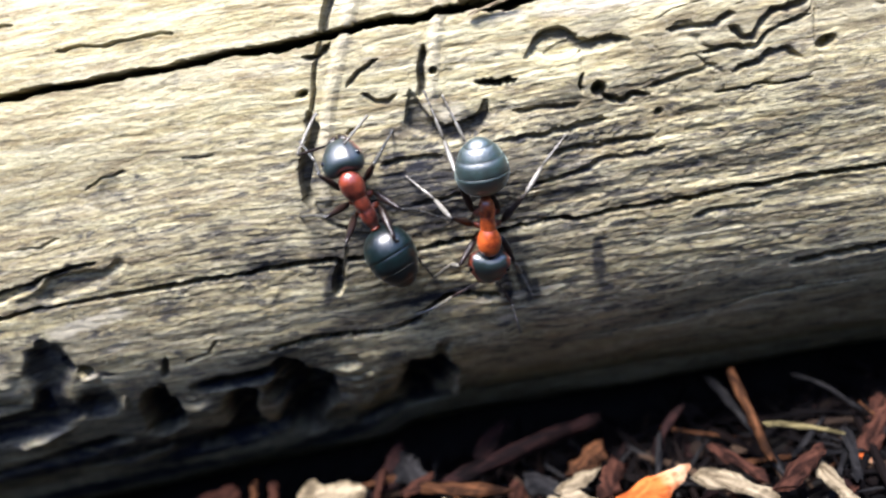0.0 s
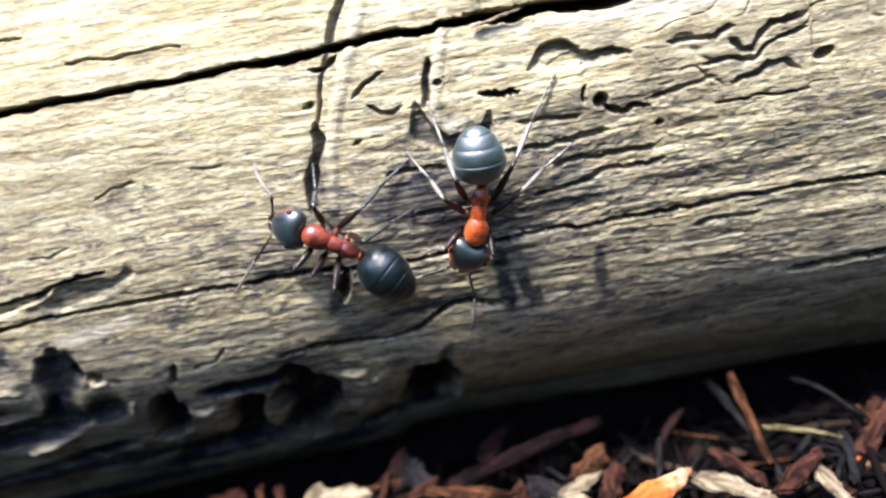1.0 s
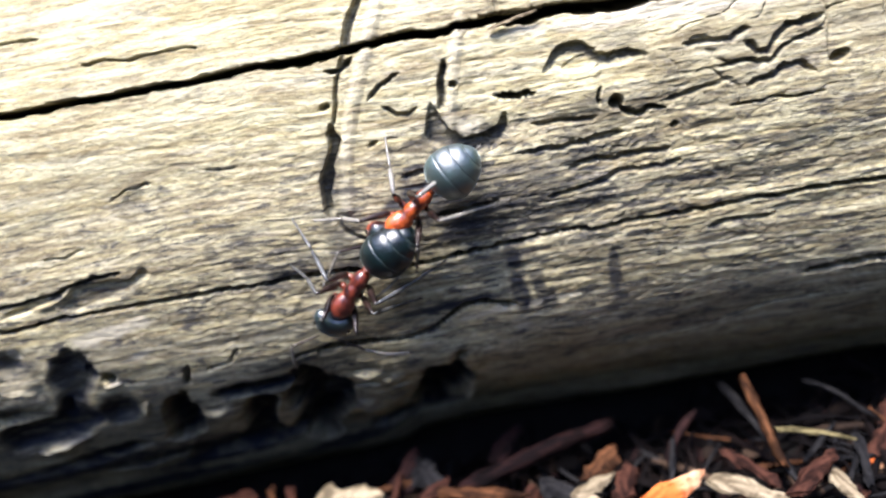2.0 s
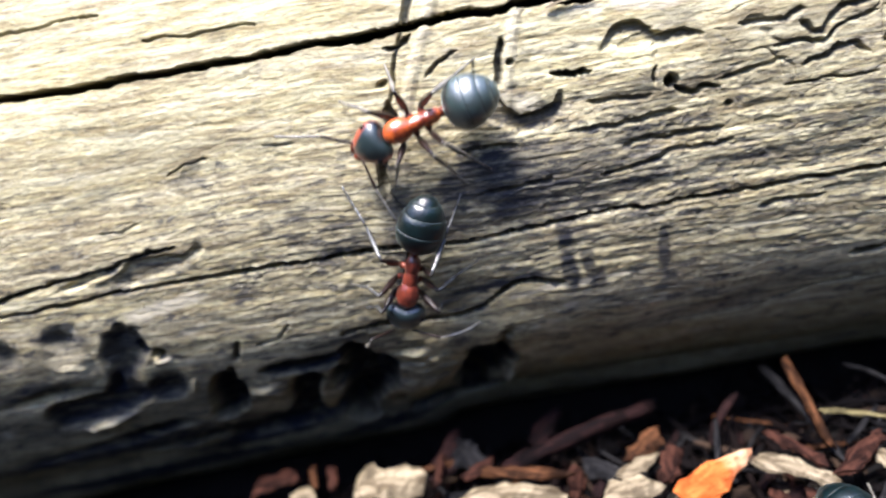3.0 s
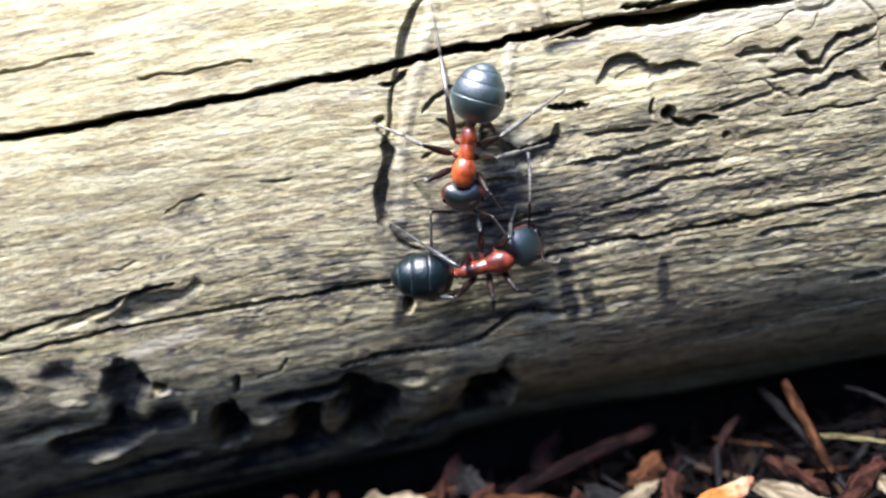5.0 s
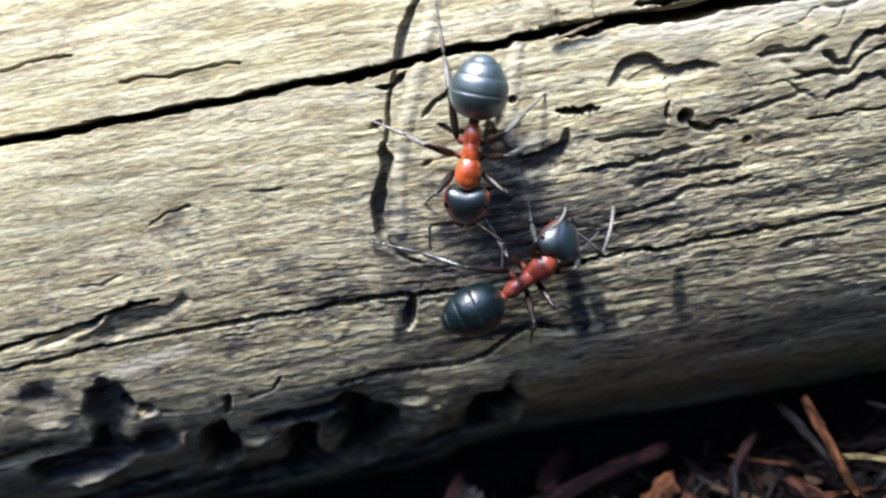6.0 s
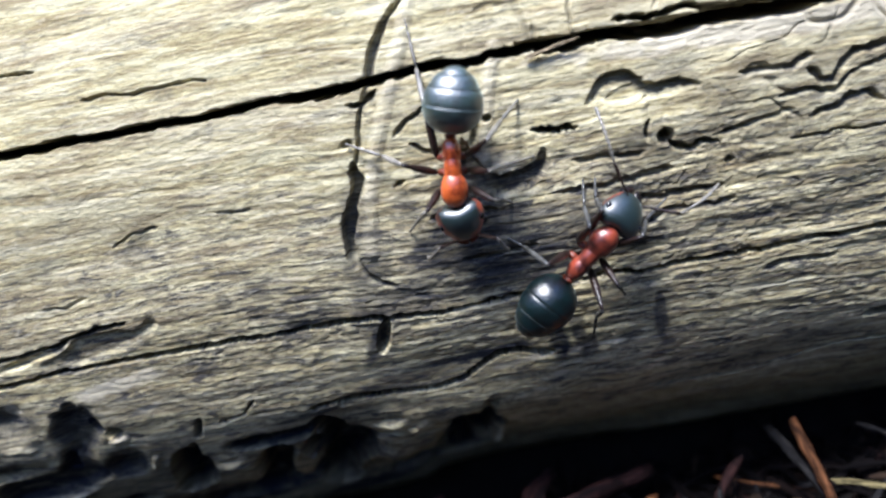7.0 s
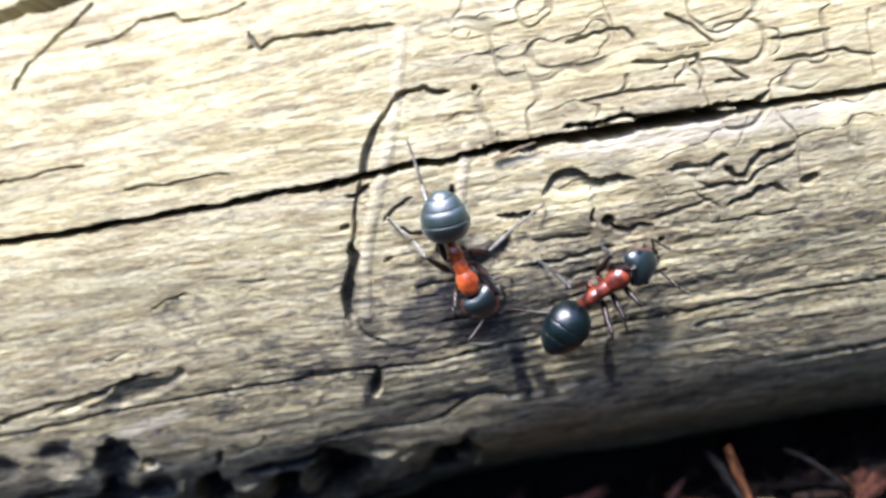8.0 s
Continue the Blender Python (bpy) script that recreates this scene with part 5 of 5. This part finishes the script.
UPPER.append((4.5, ((-2.39, 12.32), (-3.81, 9.78), (-4.34, 8.02)), ((-6.97, 9.23), (-6.55, 11.35), (-3.63, 16.37), (-3.49, 7.12), (-2.52, 9.17), (-0.71, 11.29)), ((-6.17, 5.54, 0.9), (-4.84, 5.1, 0.9))))
UPPER.append((4.7, ((-2.39, 11.67), (-3.46, 9.55), (-4.12, 7.5)), ((-5.93, 8.79), (-7.23, 11.67), (-3.41, 16.37), (-2.77, 6.89), (0.46, 8.83), (1.72, 11.01)), ((-6.06, 5.4, 0.9), (-2.68, 5.41, 0.9))))
UPPER.append((5.8, ((-2.43, 11.74), (-3.62, 9.7), (-4.23, 7.76)), ((-5.45, 8.34), (-7.87, 11.95), (-3.38, 16.57), (-2.67, 7.8), (-0.56, 9.16), (0.65, 11.05)), ((-6.45, 6.53, 0.9), (-1.5, 3.64, 0.9))))
UPPER.append((6, ((-2.34, 12.19), (-3.55, 9.37), (-4.14, 7.59)), ((-5.61, 8.19), (-7.14, 11.99), (-3.28, 16.25), (-2.27, 7.72), (-0.63, 9.34), (-0.52, 10.91)), ((-6.09, 6.17, 0.9), (-3.3, 4.38, 0.9))))
UPPER.append((6.5, ((-2.34, 12.23), (-3.79, 9.69), (-4.18, 7.81)), ((-5.65, 8.25), (-6.67, 11.46), (-3.74, 16.15), (-2.74, 8.21), (-0.66, 9.2), (-0.69, 11.12)), ((-6.6, 4.32, 0.9), (-2.49, 5.9, 0.9))))
UPPER.append((7, ((-2.16, 12.5), (-3.05, 9.45), (-3.06, 7.51)), ((-5.42, 7.58), (-7.08, 11.85), (-3.38, 16.46), (-1.01, 7.84), (0.09, 9.4), (-0.5, 11.27)), ((-4.86, 6.54, 0.9), (-1.5, 6.05, 0.9))))
UPPER.append((7.5, ((-2.13, 12.2), (-2.7, 8.78), (-2.38, 7.16)), ((-4.62, 7.2), (-4.84, 11.19), (-3.53, 15.09), (-1.22, 7.93), (0.22, 8.43), (-0.58, 10.49)), ((-2.9, 4.04, 0.9), (1.71, 5.02, 0.9))))
UPPER.append((8, ((-1.88, 11.54), (-1.75, 8.37), (-1.07, 6.56)), ((-2.97, 5.84), (-4.81, 11.81), (-2.9, 16.24), (-0.18, 7.12), (0.29, 7.47), (3.05, 10.54)), ((-1.07, 4.31, 0.9), (2.34, 5.21, 0.9))))
LOWER = []
LOWER.append((0, ((-4.85, 4.28), (-5.67, 7.38), (-5.88, 8.87)), ((-3.67, 9.09), (-1.9, 4.48), (-3.44, 1.87), (-7.73, 9.83), (-8.34, 6.48), (-7.37, 3.6)), ((-4.33, 10.16, 0.9), (-6.48, 10.8, 0.9))))
LOWER.append((0.5, ((-5.67, 4.4), (-7.16, 6.88), (-8.11, 8.35)), ((-7.38, 10.27), (-3.1, 8.41), (-3.48, 3.04), (-8.99, 6.83), (-8.96, 5.61), (-7.85, 3.75)), ((-9.95, 9.58, 0.9), (-10.47, 7.99, 0.9))))
LOWER.append((1, ((-5.43, 3.85), (-7.66, 6.04), (-9.43, 6.96)), ((-7.58, 9.25), (-3.24, 8.36), (-4.34, 6.01), (-9.9, 4.85), (-9.61, 3.98), (-8.04, 3.05)), ((-9.97, 9.92, 0.9), (-13.79, 3.51, 0.9))))
LOWER.append((1.2, ((-5.26, 3.91), (-7.61, 5.64), (-10.13, 5.82)), ((-7.44, 9.23), (-6.19, 8.38), (-3.38, 4.55), (-10.58, 3.35), (-8.08, 3.0), (-7.19, 2.1)), ((-11.11, 6.64, 0.9), (-11.87, 3.34, 0.9))))
LOWER.append((2.3, ((-6.04, 5.45), (-8.15, 2.94), (-9.21, 0.69)), ((-11.07, 0.35), (-10.44, 3.6), (-10.25, 5.99), (-7.68, 0.13), (-5.16, 1.87), (-3.83, 3.75)), ((-12.29, -1.67, 0.9), (-4.81, -1.91, 0.9))))
LOWER.append((2.5, ((-6.84, 5.34), (-8.3, 2.73), (-9.05, 0.75)), ((-11.27, 1.04), (-9.87, 3.77), (-9.77, 4.83), (-6.5, 0.62), (-5.14, 3.08), (-5.07, 3.93)), ((-12.28, -0.42, 0.9), (-5.01, -1.56, 0.9))))
LOWER.append((2.8, ((-6.61, 5.29), (-8.41, 2.95), (-9.39, 0.47)), ((-11.12, -0.64), (-12.37, 2.55), (-11.33, 6.31), (-7.42, -1.7), (-5.99, 0.52), (-4.46, 3.41)), ((-12.32, -0.77, 0.9), (-6.72, -2.37, 0.9))))
LOWER.append((3, ((-6.62, 5.6), (-7.99, 2.86), (-8.85, 0.68)), ((-10.69, 1.2), (-10.55, 2.68), (-10.11, 7.67), (-6.23, 0.6), (-4.74, 2.42), (-4.7, 5.94)), ((-11.14, -0.44, 0.9), (-5.24, -0.59, 0.9))))
LOWER.append((3.5, ((-6.86, 6.55), (-7.05, 3.31), (-7.05, 1.34)), ((-9.13, 0.31), (-10.28, 3.66), (-10.21, 7.66), (-5.38, 0.37), (-3.09, 3.66), (-4.28, 8.53)), ((-8.25, -0.61, 0.9), (-5.11, -0.38, 0.9))))
LOWER.append((4, ((-6.97, 6.7), (-5.46, 3.86), (-4.14, 2.55)), ((-5.25, 0.15), (-7.81, 2.25), (-9.52, 8.75), (-2.63, 3.2), (-3.95, 5.07), (-5.7, 5.51)), ((-4.52, -1.73, 3.4), (-2.24, 2.6, 0.9))))
LOWER.append((4.5, ((-7.5, 5.92), (-4.81, 4.29), (-2.89, 3.69)), ((-2.8, 0.87), (-6.35, 1.14), (-10.88, 4.98), (-1.71, 4.48), (-3.47, 4.78), (-5.34, 5.85)), ((-0.69, 0.75, 0.9), (-1.55, 5.73, 0.9))))
LOWER.append((4.7, ((-7.19, 5.22), (-4.07, 4.37), (-2.12, 4.63)), ((-2.4, 1.58), (-4.23, 1.22), (-10.13, 4.38), (-2.38, 5.78), (-3.82, 6.15), (-6.2, 6.17)), ((-0.68, 3.16, 0.9), (-1.52, 9.25, 0.9))))
LOWER.append((5.8, ((-5.18, 3.33), (-2.66, 4.25), (-1.1, 5.4)), ((0.45, 3.25), (-3.32, 0.6), (-5.35, 0.68), (-1.96, 6.48), (-3.28, 6.49), (-8.89, 7.05)), ((0.95, 5.42, 0.9), (2.59, 6.69, 0.9))))
LOWER.append((6, ((-4.87, 3.29), (-2, 4.13), (-0.46, 5.45)), ((1.35, 4.77), (-0.76, 1.42), (-2.74, 0.12), (-1.39, 7.1), (-3.25, 6.26), (-9.05, 7.08)), ((2.02, 6.05, 0.9), (-0, 6.49, 0.9))))
LOWER.append((6.5, ((-2.89, 2.95), (-0.05, 4.83), (1.51, 5.98)), ((1.67, 2.97), (1.3, 1.09), (-1.92, -0.3), (1.21, 6.61), (-0.42, 5.33), (-3.14, 6.26)), ((4.57, 5.65, 0.9), (1.16, 7.86, 0.9))))
LOWER.append((7, ((-0.57, 3.58), (2.35, 5.72), (3.47, 6.58)), ((5.5, 6.28), (3.05, 2.28), (1.33, 0.25), (2.58, 7.54), (2.03, 7.43), (-0.69, 5.96)), ((7.44, 6.58, 0.9), (3.15, 10.96, 0.9))))
LOWER.append((7.5, ((0.46, 4.04), (3.25, 5.78), (4.62, 6.56)), ((5.04, 4.12), (3.88, 1.8), (2.89, 1.27), (4.81, 6.69), (2.76, 6.89), (1.27, 8.43)), ((6.8, 6.16, 0.9), (5.67, 11.07, 0.9))))
LOWER.append((8, ((2.51, 4.62), (5.13, 6.37), (7.04, 6.72)), ((7.03, 3.87), (5.83, 2.36), (4.4, 0.94), (7.1, 7.1), (5.16, 7.6), (2.76, 7.3)), ((8.96, 4.52, 0.9), (8.42, 7.01, 0.9))))


def still_ant():
    """A third ant, standing half under the litter's edge."""
    ant, parts = build_ant("dark wood ant standing still among wood chips", DULL_RUST, DARK_HEAD, 1.0, DARK_GASTER)
    ant.matrix_basis = pose(9.9 * MM, -42.9 * MM, 2.4 * MM, 0, 0, -70)
    for n in (1, 2, 3):
        for side in (-1, 1):
            lf, lt, ls = LEGS[n]
            x, y, z = COXA[n]
            c = Vector((x, (y + 0.28) * side, z - 0.05))
            level = Vector(({1: 0.8, 2: -0.1, 3: -1.4}[n], side, 0)).normalized()
            foot = c + level * (lf + lt + ls) * 0.62 + Vector((0, 0, -1.25))
            knee, ankle = bent(c, foot - level * ls * 0.8 + Vector((0, 0, 0.4)), lf, lt, Vector((0, 0, 1)))
            for name, m in (("femur", aimed(c, knee - c, Vector((0, 0, 1)))), ("tibia", aimed(knee, ankle - knee, level)), ("tarsus", aimed(ankle, foot - ankle, Vector((0, 0, 1))))):
                parts[name, (n, side)].matrix_basis = m
    parts["head"].matrix_basis = aimed(Vector(NECK), Vector((1, 0, -0.5)), Vector((0, 0, 1)))
    parts["gaster"].matrix_basis = aimed(Vector(WAIST), Vector((1, 0, -0.1)), Vector((0, 0, 1)))
    for side in (-1, 1):
        c = Vector((2.2, 0.36 * side, -0.2))
        elbow, end = bent(c, c + Vector((1.4, 1.6 * side, -0.5)), SCAPE, FLAGELLUM, Vector((0.4, 0.8 * side, 0.6)))
        parts["scape", side].matrix_basis = aimed(c, elbow - c, Vector((0, 0, 1)))
        parts["flagellum", side].matrix_basis = aimed(elbow, end - elbow, Vector((0, 0, 1)))


upper_ant, upper_parts = build_ant("rust-red and black wood ant tugging at another ant")
lower_ant, lower_parts = build_ant("darker rust-red and black wood ant turning beneath another", DULL_RUST, DARK_HEAD, 1.0, DARK_GASTER, DARK_SHIN, (1.14, 0.96))
still_ant()


def motions():
    walk_ant(upper_ant, upper_parts, UPPER)
    walk_ant(lower_ant, lower_parts, LOWER)


motions()
